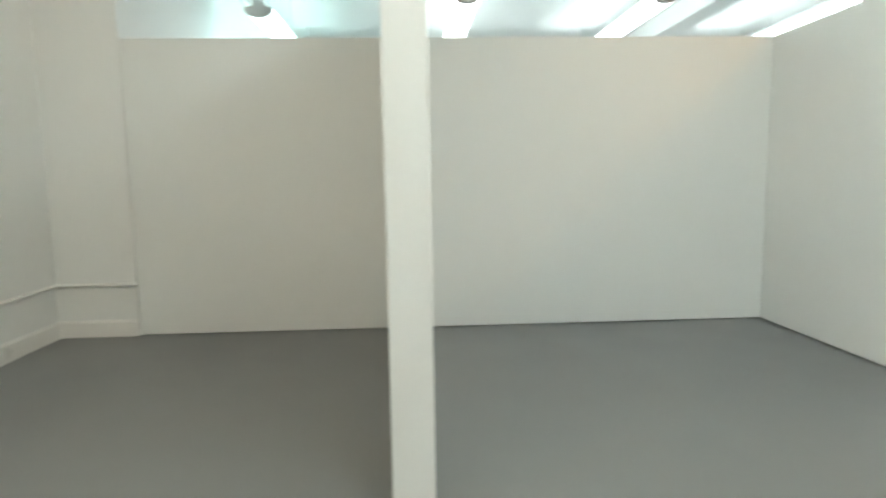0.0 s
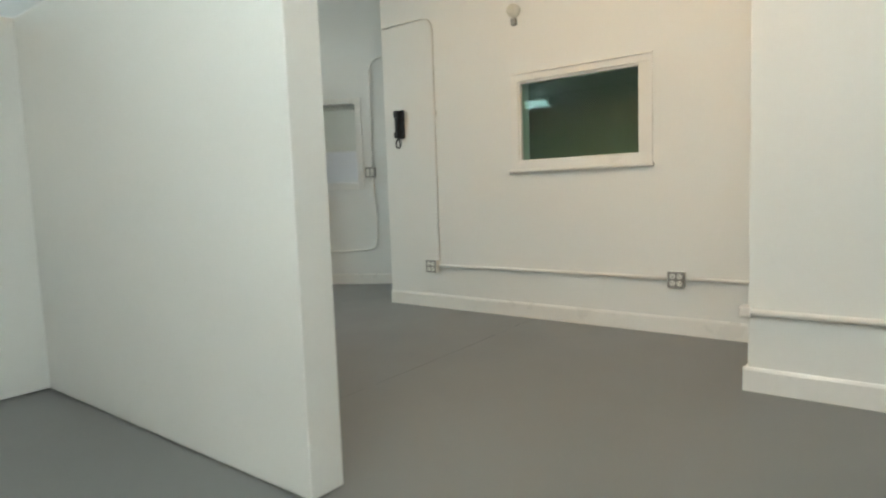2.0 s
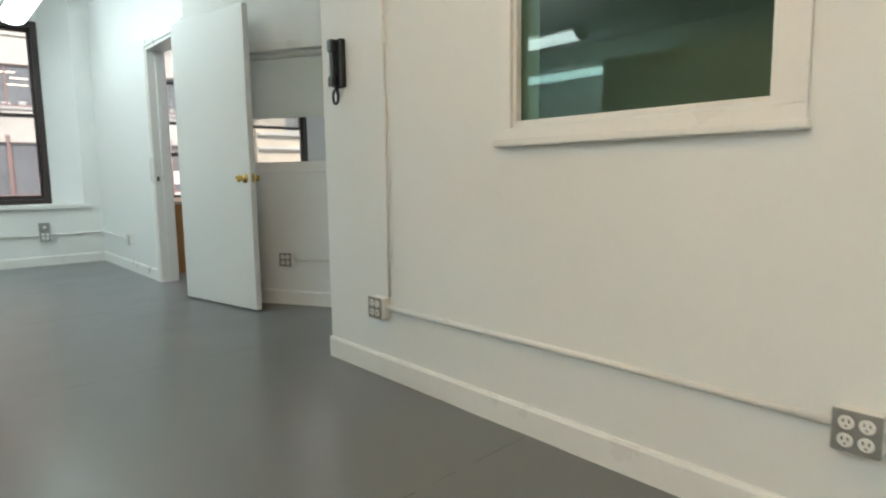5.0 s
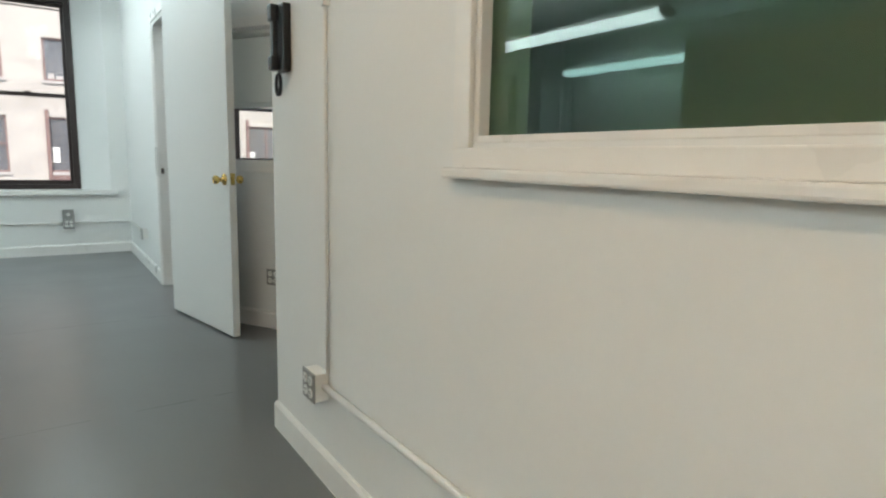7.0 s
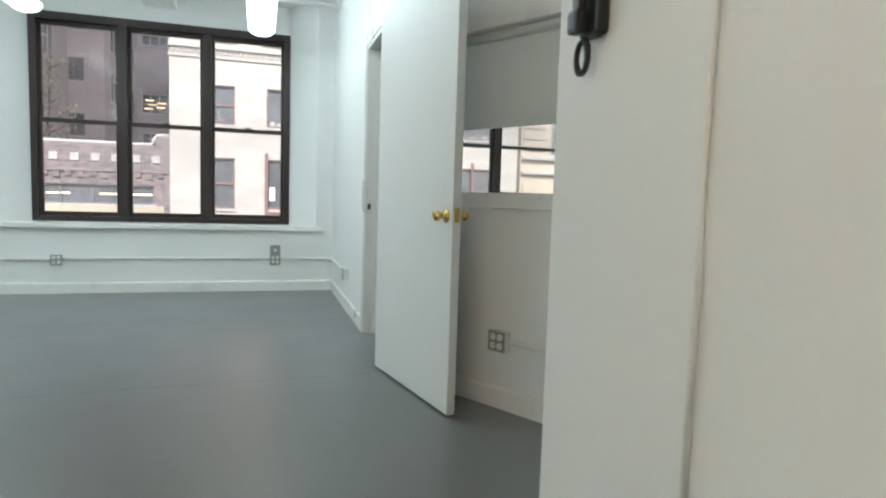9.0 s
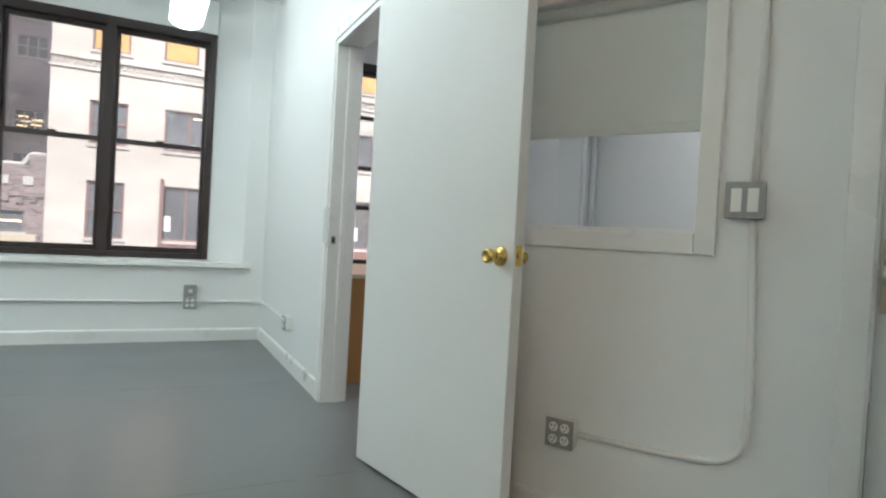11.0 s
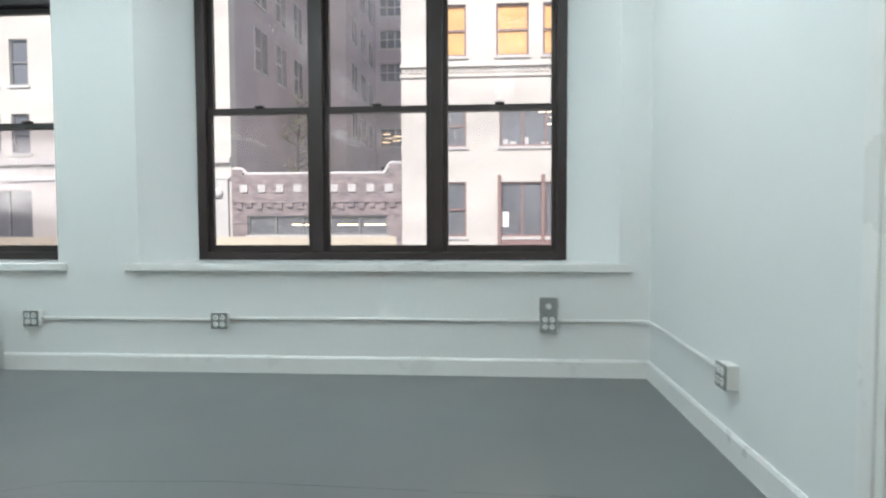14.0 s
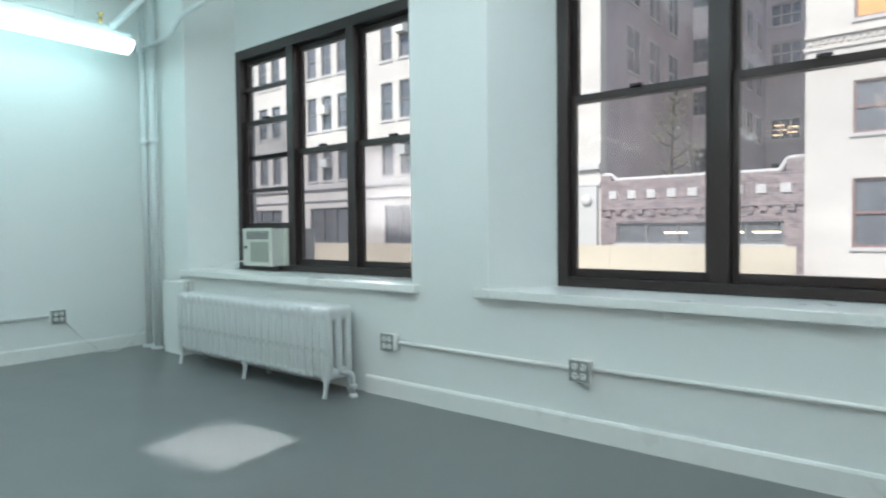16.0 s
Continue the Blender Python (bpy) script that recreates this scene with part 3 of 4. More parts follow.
for a in ((E0 - 0.075, -0.022, 0, E0 - 0.006, -0.001, EH + 0.07), (E1, -0.022, 0, E1 + 0.04, -0.001, EH + 0.07), (E0 - 0.006, -0.022, EH, E1, -0.001, EH + 0.07)):
    part("casing", box(B(), *a, 0.005), TRIM, ed)
part("lock_plate", box(B(), E0 + 0.012, 0.006, 0.84, E0 + 0.052, 0.0118, 1.04, 0.002), NICKEL, ed)
bm = B()
lathe(bm, [(0.014, 0), (0.013, 0.02), (0.024, 0.032), (0.029, 0.046), (0.026, 0.058), (0.012, 0.068)], 20, pose(E0 + 0.032, 0.008, 0.945, 90))
part("door_knob", bm, NICKEL, ed, "worn nickel knob")
bm = B()
lathe(bm, [(0.040, 0), (0.038, 0.012), (0.028, 0.02), (0.024, 0.034), (0.010, 0.037)], 16, pose(E0 + 0.05, 0.012, 1.375, 90))
box(bm, E0 + 0.04, -0.02, 1.315, E0 + 0.06, 0.008, 1.35, 0.004)
part("rim_lock", bm, NICKEL, ed, "paint-chipped old rim lock")


# ---- electrics ----
def outlet_box(name, rows, label, m, group="wall outlets"):
    """A surface box with its plate; rows of 'quad' or 'round' from the bottom up. Front faces -y."""
    o = thing(name, m, label, "electrical outlet", group)
    for k, what in enumerate(rows):
        z = k * 0.099
        part("back_box", box(B(), -0.047, -0.046, z - 0.047, 0.047, 0.0, z + 0.047, 0.004), CONDUIT if what == "quad" else STEEL, o)
        part("faceplate", box(B(), -0.05, -0.052, z - 0.049, 0.05, -0.0462, z + 0.049, 0.003), STEEL, o, "grey steel plate")
        spots = [(-0.02, 0.021), (0.021, 0.021), (-0.02, -0.021), (0.021, -0.021)] if what == "quad" else [(0, 0)]
        for x, dz in spots:
            bm = B()
            lathe(bm, [(0.0165, 0), (0.0165, 0.0025), (0.015, 0.0032)], 14, pose(x, -0.0518, z + dz, 90))
            r = part("receptacle", bm, PLASTIC, o, "white receptacle")
            # black chips on the face paint in the shade of the slots
            bm = B()
            for dx in (-0.006, 0.006):
                box(bm, x + dx - 0.0014, -0.0556, z + dz, x + dx + 0.0014, -0.0549, z + dz + 0.008)
            box(bm, x - 0.002, -0.0556, z + dz - 0.010, x + 0.002, -0.0549, z + dz - 0.006)
            part("slot_shade", bm, SLOT, r)
    return o


quad = outlet_box("wall_outlet", ["quad"], "grey steel quad outlet box on white wall", pose(4.074, YW, 0.325))
for m in (pose(2.875, YW, 0.330), pose(XP, 4.836, 0.334, 0, 0, -90), pose(XP, 2.957, 0.341, 0, 0, -90), pose(XO, 9.236, 0.327, 0, 0, -90),
          DIAG @ pose(-0.028, 0, 0.338), pose(-0.05, 9.714, 0.330, 0, 0, 90)):
    copy_thing(quad, m)
outlet_box("double_outlet", ["quad", "round"], "two stacked grey outlet boxes, upper one round", pose(6.045, YW, 0.327))

sw = thing("light_switch", DIAG @ pose(0.495, 0, 1.133), "grey steel double light switch with white rockers", "light switch")
part("back_box", box(B(), -0.05, -0.042, -0.05, 0.05, 0, 0.05, 0.004), STEEL, sw)
part("faceplate", box(B(), -0.053, -0.049, -0.053, 0.053, -0.0422, 0.053, 0.003), STEEL, sw)
for x in (-0.022, 0.022):
    bm = box(B(), x - 0.0145, -0.053, -0.034, x + 0.0145, -0.0492, 0.034, 0.0015)
    part("rocker", bm, PLASTIC, sw, "white rocker")


def conduit(path, r, label="thin white painted surface conduit on the wall", turn=0.06, clips=()):
    c = tagged(part("conduit", tube(B(), rounded(path, turn), r, 10), CONDUIT), label, "conduit", "wall conduits")
    for p in clips:
        part("clip", box(B(), p[0] - 0.012, p[1] - 0.012, p[2] - 0.018, p[0] + 0.012, p[1] + 0.012, p[2] + 0.018, 0.003), CONDUIT, c)
    return c


xw, yw, xo = XP - 0.014, YW - 0.013, XO - 0.013
conduit([(xw, 4.785, 0.336), (xw, 3.9, 0.343), (xw, 3.005, 0.343)], 0.011)
conduit([(xw, 2.905, 0.343), (xw, 2.418, 0.345), (5.72, 2.418, 0.350)], 0.011, turn=0.05)
tagged(part("conduit_elbow", box(B(), 5.672, 2.39, 0.325, 5.735, 2.436, 0.375, 0.010), CONDUIT), "white painted conduit corner elbow", "conduit fitting")
conduit([(5.686, 2.39, 0.351), (5.686, 1.0, 0.354), (5.686, -1.45, 0.354)], 0.014)
xv = XP - 0.009
conduit([(xv, 4.775, 0.385), (xv + 0.001, 4.78, 1.2), (xv, 4.775, 2.24), (xv, 5.285, 2.235)], 0.006, "thin vertical white cable raceway", 0.12, [(xv, 4.775, 1.52)])


def dg(s, z, off=0.013):
    return tuple(DIAG @ Vector((s, -off, z)))


conduit([dg(0.022, 0.338), dg(0.30, 0.342), dg(0.53, 0.36), dg(0.535, 0.6), dg(0.515, 1.08)], 0.010, turn=0.12)
conduit([dg(0.515, 1.186), dg(0.52, 1.9), dg(0.52, 2.25), dg(0.95, 2.27)], 0.010, turn=0.14)
conduit([(2.925, yw, 0.330), (3.4, yw, 0.328), (4.024, yw, 0.326)], 0.010)
conduit([(4.124, yw, 0.335), (5.0, yw, 0.338), (5.995, yw, 0.333)], 0.010)
conduit([(6.095, yw, 0.335), (xo, yw, 0.338), (xo, 10.0, 0.338), (xo, 9.286, 0.327)], 0.010, turn=0.10)
conduit([(-0.037, 9.664, 0.330), (-0.037, 7.5, 0.335), (-0.037, 5.50, 0.335)], 0.010)
conduit([(-0.527, -1.45, 0.33), (-0.527, 5.237, 0.33), (-0.04, 5.237, 0.33)], 0.011, turn=0.02)
tagged(part("floor_cable", tube(B(), rounded([(-0.03, 9.76, 0.29), (-0.02, 9.9, 0.12), (0.03, 10.02, 0.006), (0.1, 10.12, 0.006), (0.02, 10.3, 0.11), (0.25, 10.4, 0.3)], 0.08), 0.004, 6), PLASTIC), "thin white loose cable running down the wall", "cable")
tagged(part("power_cable", tube(B(), rounded([(0.985, YF - 0.04, 0.75), (0.88, YF - 0.18, 0.70), (0.72, YW - 0.03, 0.69), (0.5, YW - 0.012, 0.58), (0.25, YW - 0.012, 0.40)], 0.08), 0.006, 6), PLASTIC), "white power cord of the air conditioner", "cable")

# intercom handset
ph = thing("intercom_phone", pose(XP, 5.125, 1.462, 0, 0, -90), "black wall-mounted intercom handset with coiled cord", "intercom phone")
part("base", box(B(), -0.037, -0.030, -0.112, 0.037, 0, 0.112, 0.008), BLACK, ph)
bm = B()
box(bm, -0.034, -0.062, 0.052, 0.008, -0.031, 0.110, 0.010)
box(bm, -0.029, -0.054, -0.07, 0.003, -0.034, 0.06, 0.008)
box(bm, -0.034, -0.062, -0.108, 0.008, -0.031, -0.058, 0.010)
part("handset", bm, BLACK, ph)
bm = B()
coil = []
for i in range(150):
    a = i / 149
    ang2 = math.pi * 2 * a
    c = Vector((-0.015 + 0.026 * math.sin(ang2) * (0.75 + 0.25 * a), -0.03, -0.118 - 0.034 * (1 - math.cos(ang2))))
    s = i * 1.6
    coil.append(c + Vector((0.005 * math.cos(s), 0.005 * math.sin(s), 0.003 * math.cos(s))))
part("cord", tube(bm, coil, 0.0022, 5), BLACK, ph, "black coiled cord")

se = thing("wall_sensor", pose(XP, 4.05, 2.10, 0, 0, -90), "off-white wall sensor with round head", "wall sensor")
bm = B()
lathe(bm, [(0.045, 0), (0.045, 0.02), (0.040, 0.045), (0.022, 0.058)], 20, pose(0, 0, 0.03, 90))
part("head", bm, ACPLASTIC, se)
part("bracket", box(B(), -0.018, -0.03, -0.07, 0.018, 0, -0.02, 0.006), STEEL, se)


# ---- lamps ----
def lamp(name, x, y0, y1, zb, glow, label):
    o = thing(name, pose(x, 0, zb), label, "ceiling light", "strip lights")
    prof = [(-0.055, 0.10), (-0.115, 0.085), (-0.118, 0.055), (-0.085, 0.018), (-0.035, 0.0), (0.035, 0.0), (0.085, 0.018), (0.118, 0.055), (0.115, 0.085), (0.055, 0.10)]
    bm = B()
    a = [bm.verts.new((u, y0 + 0.03, v)) for u, v in prof]
    c = [bm.verts.new((u, y1 - 0.03, v)) for u, v in prof]
    for i in range(len(prof) - 1):
        bm.faces.new((a[i], a[i + 1], c[i + 1], c[i])).smooth = True
    part("diffuser", bm, glow, o, "glowing white wraparound diffuser")
    for ya, yb in ((y0, y0 + 0.03), (y1 - 0.03, y1)):
        bm = B()
        p = [bm.verts.new((u * 1.04, ya, v - 0.002)) for u, v in prof]
        q = [bm.verts.new((u * 1.04, yb, v - 0.002)) for u, v in prof]
        bm.faces.new(p)
        bm.faces.new(q[::-1])
        for i in range(len(prof)):
            bm.faces.new((p[i], q[i], q[(i + 1) % 10], p[(i + 1) % 10]))
        part("end_cap", bm, PIPE, o, "grey-white end cap")
    part("housing", box(B(), -0.05, y0 + 0.02, 0.101, 0.05, y1 - 0.02, 0.145, 0.004), PIPE, o)
    for y in (y0 + 0.4, (y0 + y1) / 2, y1 - 0.4):
        part("hanger_rod", tube(B(), [(0, y, 0.145), (0, y, H - zb)], 0.006, 6), PIPE, o)
    return o


lamp("strip_light", 0.36, 7.05, 10.16, 2.39, DIMTUBE, "low-hung fluorescent strip light, lit pale cyan")
for x in (2.20, 3.98, 5.90):
    lamp("strip_light", x, 6.95, 10.12, 2.48, TUBE, "hanging fluorescent strip light, lit cool white")
# these two hang out of view and are added to brighten the bays
for x, glow in ((0.55, BTUBE), (2.75, BTUBE2)):
    lamp("strip_light", x, 0.9, 3.3, 2.62, glow, "unseen strip light added over the bays, lit white")
# lamp out of view, added for the warm light on the entry wall
lamp("unseen_warm_light", 4.95, 2.2, 4.4, 2.62, WTUBE, "unseen strip light assumed over the entry, lit warm white")
# unseen fixture, added to brighten the office behind the doorway
lamp("strip_light", 8.7, 6.9, 9.3, 2.62, OTUBE, "unseen strip light added to brighten the office, lit cool")

# ---- pipes ----
for x, r in ((0.08, 0.025), (0.235, 0.029)):
    o = thing("riser_pipe", pose(x, YW - 0.06, 0), "white painted vertical riser pipe", "pipe", "riser pipes")
    part("pipe", tube(B(), [(0, 0, 0), (0, 0, H)], r, 14), PIPE, o)
    bm = B()
    lathe(bm, [(r + 0.03, 0), (r + 0.03, 0.008), (r + 0.01, 0.02)], 16)
    part("floor_flange", bm, PIPE, o)
    bm = B()
    lathe(bm, [(r + 0.006, 1.72), (r + 0.006, 1.78)], 14)
    part("coupling", bm, PIPE, o)
o = thing("sprinkler_pipe", pose(0, 0, 0), "white painted sprinkler pipe under the ceiling", "pipe")
part("pipe", tube(B(), rounded([(0.16, 5.5, 2.62), (0.16, 10.08, 2.62), (0.20, 10.12, 2.66), (0.46, 10.25, 2.87), (0.95, 9.98, 2.81), (6.6, 9.98, 2.81)], 0.05), 0.026, 12), PIPE, o)
bm = B()
lathe(bm, [(0.030, -0.03), (0.036, -0.02), (0.036, 0.02), (0.030, 0.03)], 12, pose(0.16, 10.05, 2.62, 90))
part("elbow_fitting", bm, PIPE, o)
bm = B()
lathe(bm, [(0.016, 0.0), (0.016, 0.04), (0.007, 0.05), (0.007, 0.07), (0.024, 0.072), (0.024, 0.077)], 12, pose(0.16, 10.02, 2.645))
part("sprinkler_head", bm, BRASS, o)
for x, y in ((2.3, 9.98), (4.6, 9.98)):
    bm = B()
    lathe(bm, [(0.014, -0.0), (0.014, -0.03), (0.006, -0.04), (0.006, -0.06), (0.022, -0.062), (0.022, -0.066)], 12, pose(x, y, 2.79))
    part("sprinkler_head", bm, BRASS, o)
for y in (6.5, 8.0, 9.4):
    part("hanger", tube(B(), [(0.16, y, 2.645), (0.16, y, H)], 0.006, 6), PIPE, o)
for x in (1.6, 3.2, 4.7, 6.3):
    part("hanger", tube(B(), [(x, 9.98, 2.83), (x, 9.98, H)], 0.006, 6), PIPE, o)
o = thing("branch_pipe", pose(0, 0, 0), "white branch pipe rising from the risers", "pipe")
part("pipe", tube(B(), rounded([(0.08, YW - 0.06, 2.53), (0.62, YW - 0.1, 2.53), (1.0, 10.22, 2.57), (2.1, 10.2, 2.62), (2.3, 10.2, 2.90)], 0.06), 0.018, 10), PIPE, o)
part("bracket", tube(B(), [(1.3, 10.22, 2.58), (1.3, 10.24, H)], 0.007, 6), PIPE, o)
for k, (x, y) in enumerate(((10.07, YW - 0.06), (10.19, YW - 0.06))):
    o = thing("riser_pipe", pose(x, y, 0), "white painted vertical pipe in the office", "pipe", "riser pipes")
    part("pipe", tube(B(), [(0, 0, 0), (0, 0, H)], 0.03, 12), PIPE, o)

# boxed-in ledge beside the risers
tagged(part("pipe_boxing", box(B(), 0.41, YW - 0.10, 0, 0.72, YW - 0.001, 0.585, 0.006), WALL), "low white boxed-in ledge below the sill", "wall ledge")


# ---- radiators ----
def radiator(n, pitch, m, label):
    o = thing("radiator", m, label, "radiator", "cast iron radiators")
    bm = B()
    d = 0.075
    for y in (-d, 0, d):
        sub = B()
        box(sub, -pitch * 0.475, y - 0.026, 0.085, pitch * 0.475, y + 0.026, 0.495, 0.018)
        merge(bm, sub)
    for z0, z1 in ((0.083, 0.150), (0.425, 0.512)):
        box(bm, -pitch * 0.48, -d - 0.030, z0, pitch * 0.48, d + 0.030, z1, 0.030)
    for f in bm.faces:
        f.smooth = True
    first = part("section", bm, IRON, o)
    first.location = (0, 0, 0.02)
    for i in range(1, n):
        c = new("section", first.data)
        c.parent, c.location = o, (i * pitch, 0, 0.02)
    w = (n - 1) * pitch
    for x in (0, w * 0.5, w):
        for y in (-0.085, 0.085):
            part("foot", tube(B(), [(x, y * 0.95, 0.125), (x, y, 0.07), (x, y * 1.12, 0.012), (x, y * 1.2, 0.0)], [0.026, 0.013, 0.012, 0.018], 10), IRON, o)
    part("nipple_bar", tube(B(), [(-0.02, 0, 0.14), (w + 0.03, 0, 0.14)], 0.022, 10), IRON, o)
    part("nipple_bar", tube(B(), [(-0.02, 0, 0.49), (w + 0.02, 0, 0.49)], 0.02, 10), IRON, o)
    bm = B()
    tube(bm, rounded([(w + 0.03, 0, 0.14), (w + 0.105, 0.03, 0.14), (w + 0.105, 0.03, 0.0)], 0.03), 0.014, 10)
    lathe(bm, [(0.028, 0), (0.028, 0.01), (0.017, 0.024)], 12, pose(w + 0.105, 0.03, 0))
    lathe(bm, [(0.019, 0.05), (0.023, 0.065), (0.019, 0.08)], 12, pose(w + 0.105, 0.03, 0))
    part("valve", bm, IRON, o, "white painted supply valve")
    bm = B()
    tube(bm, [(-0.03, -0.01, 0.46), (-0.03, -0.01, 0.60)], 0.009, 8)
    part("air_vent", bm, NICKEL, o)
    return o


radiator(24, 0.070, pose(0.965, YW - 0.165, 0), "white-painted cast iron radiator below the window sill")
radiator(24, 0.069, pose(8.05, YW - 0.165, 0.05), "white-painted cast iron radiator in the office")


# ---- air conditioners ----
def air_conditioner(m, wide, tall, label, fill=(0.07, 0.07)):
    o = thing("air_conditioner", m, label, "air conditioner", "window air conditioners")
    part("cabinet", box(B(), 0, 0.03, 0, wide, 0.42, tall, 0.006), ACPLASTIC, o)
    part("front_panel", box(B(), -0.004, 0.0, -0.004, wide + 0.004, 0.0298, tall + 0.004, 0.008), ACPLASTIC, o)
    part("intake_grille", box(B(), wide * 0.28, -0.004, tall * 0.10, wide * 0.90, -0.0002, tall * 0.64, 0.003), ACGRILLE, o, "grey-green intake grille")
    # black sheet on the panel, painted shade of the air outlet
    part("outlet_recess_shade", box(B(), wide * 0.14, -0.002, tall * 0.72, wide * 0.90, -0.0003, tall * 0.93), SLOT, o)
    for i in range(4):
        z = tall * (0.745 + 0.05 * i)
        part("louvre", box(B(), wide * 0.15, -0.007, z, wide * 0.89, -0.0025, z + tall * 0.018), ACPLASTIC, o)
    for x0, x1 in ((-fill[0], -0.001), (wide + 0.001, wide + fill[1])):
        part("side_filler", box(B(), x0, 0.115, 0.0, x1, 0.125, tall, 0.002), ACPLASTIC, o)
    part("control_knob", lathe(B(), [(0.012, 0), (0.011, 0.012)], 12, pose(wide * 0.12, 0, tall * 0.5, 90)), SLOT, o)
    return o


air_conditioner(pose(1.085, YF - 0.135, 0.715), 0.365, 0.285, "ivory window air conditioner on the window sill", (0.165, 0.045))
air_conditioner(pose(8.72, YF - 0.11, 0.735), 0.68, 0.315, "ivory window air conditioner in the office")
for x, w2, z in ((1.085, 0.365, 0.715), (8.72, 0.68, 0.735)):
    tagged(part("ac_support", box(B(), x + 0.03, YF - 0.055, SILL + 0.0065, x + w2 - 0.03, YF - 0.012, z - 0.0045, 0.003), DARK), "dark wooden block under the air conditioner", "support block")

# ---- office furniture ----
dk = thing("desk", pose(6.845, 8.755, 0), "beech-veneer office desk with pale edging", "desk")
part("end_panel", box(B(), 0.03, 0.0, 0, 0.60, 0.028, 0.685, 0.002), WOOD, dk)
part("end_panel", box(B(), 0.03, 1.35, 0, 0.60, 1.378, 0.685, 0.002), WOOD, dk)
part("modesty_panel", box(B(), 0.06, 0.028, 0.25, 0.078, 1.35, 0.684, 0.001), WOOD, dk)
part("desktop", box(B(), 0.0, -0.02, 0.686, 0.62, 1.40, 0.712, 0.002), WOOD, dk)
bm = B()
box(bm, -0.002, -0.0245, 0.687, 0.622, -0.0202, 0.711, 0.001)
box(bm, 0.6202, -0.02, 0.687, 0.6245, 1.40, 0.711, 0.001)
part("edge_band", bm, EDGE, dk, "pale edge band")

ch = thing("office_chair", pose(7.66, 9.37, 0, 0, 0, -74), "black mesh-backed swivel office chair", "chair")
part("seat", box(B(), -0.25, -0.25, 0.45, 0.25, 0.25, 0.52, 0.03), MESHBLACK, ch)
bm = B()
N = 9
rows = []
for i in range(N):
    z = 0.55 + 0.43 * i / (N - 1)
    half = 0.205 * (1 - 0.25 * (i / (N - 1)) ** 3)
    y = 0.25 + 0.05 * math.sin(math.pi * i / (N - 1)) + 0.05 * i / (N - 1)
    rows.append([bm.verts.new((half * (2 * j / 8 - 1), y - 0.05 * (1 - (2 * j / 8 - 1) ** 2) * -1, z)) for j in range(9)])
for p, q in zip(rows, rows[1:]):
    for j in range(8):
        bm.faces.new((p[j], p[j + 1], q[j + 1], q[j])).smooth = True
bmesh.ops.solidify(bm, geom=list(bm.faces), thickness=0.02)
part("backrest", bm, MESHBLACK, ch, "curved black mesh backrest")
part("back_support", tube(B(), rounded([(0, 0.1, 0.43), (0, 0.32, 0.43), (0, 0.35, 0.75)], 0.08), 0.022, 8), BLACK, ch)
part("gas_column", tube(B(), [(0, 0, 0.10), (0, 0, 0.45)], 0.026, 12), BLACK, ch)
for x in (-0.27, 0.27):
    part("armrest", tube(B(), rounded([(x * 0.8, 0, 0.46), (x * 1.08, 0, 0.48), (x * 1.08, 0, 0.68), (x * 1.08, -0.2, 0.69)], 0.05), 0.018, 8), BLACK, ch)
for i in range(5):
    a = 2 * math.pi * i / 5
    c, s = math.cos(a), math.sin(a)
    leg = part("base_leg", tube(B(), [(0, 0, 0.13), (0.16 * c, 0.16 * s, 0.11), (0.30 * c, 0.30 * s, 0.075)], [0.03, 0.024, 0.016], 8), BLACK, ch)
    part("caster", tube(B(), [(0.30 * c - 0.02 * s, 0.30 * s + 0.02 * c, 0.03), (0.30 * c + 0.02 * s, 0.30 * s - 0.02 * c, 0.03)], 0.03, 12), BLACK, leg)


# ---- the street ----
GZ = -4.3
solid("ground", box(B(), -600, -600, GZ - 0.3, 600, 600, GZ), ASPHALT, "dark asphalt ground reaching the horizon", "ground")
solid("pavement", box(B(), -60, 22.5, GZ - 0.05, 60, 26.0, GZ + 0.15, 0.01), CONCRETE, "grey concrete pavement with a kerb", "pavement")
YB = 26.0


def street_window(parent, x0, x1, z0, z1, y=YB, pane=DARKPANE, frame_mat=GREYFRAME, lights=2, split=True):
    """A window set back in its opening: frame, panes, stone sill."""
    wd = part("window", box(B(), x0, y + 0.10, z0, x1, y + 0.14, z1), pane, parent)
    bm = B()
    t = 0.06
    for a in ((x0, z0, x0 + t, z1), (x1 - t, z0, x1, z1), (x0 + t, z0, x1 - t, z0 + t), (x0 + t, z1 - t, x1 - t, z1)):
        box(bm, a[0], y + 0.05, a[1], a[2], y + 0.0995, a[3])
    for i in range(1, lights):
        x = x0 + (x1 - x0) * i / lights
        box(bm, x - 0.03, y + 0.052, z0 + t, x + 0.03, y + 0.0995, z1 - t)
    if split:
        zm = (z0 + z1) / 2
        box(bm, x0 + t, y + 0.054, zm - 0.03, x1 - t, y + 0.0995, zm + 0.03)
    part("frame", bm, frame_mat, wd)
    part("sill", box(B(), x0 - 0.06, y - 0.05, z0 - 0.09, x1 + 0.06, y + 0.099, z0 - 0.001), STONETRIM, wd)
    return wd


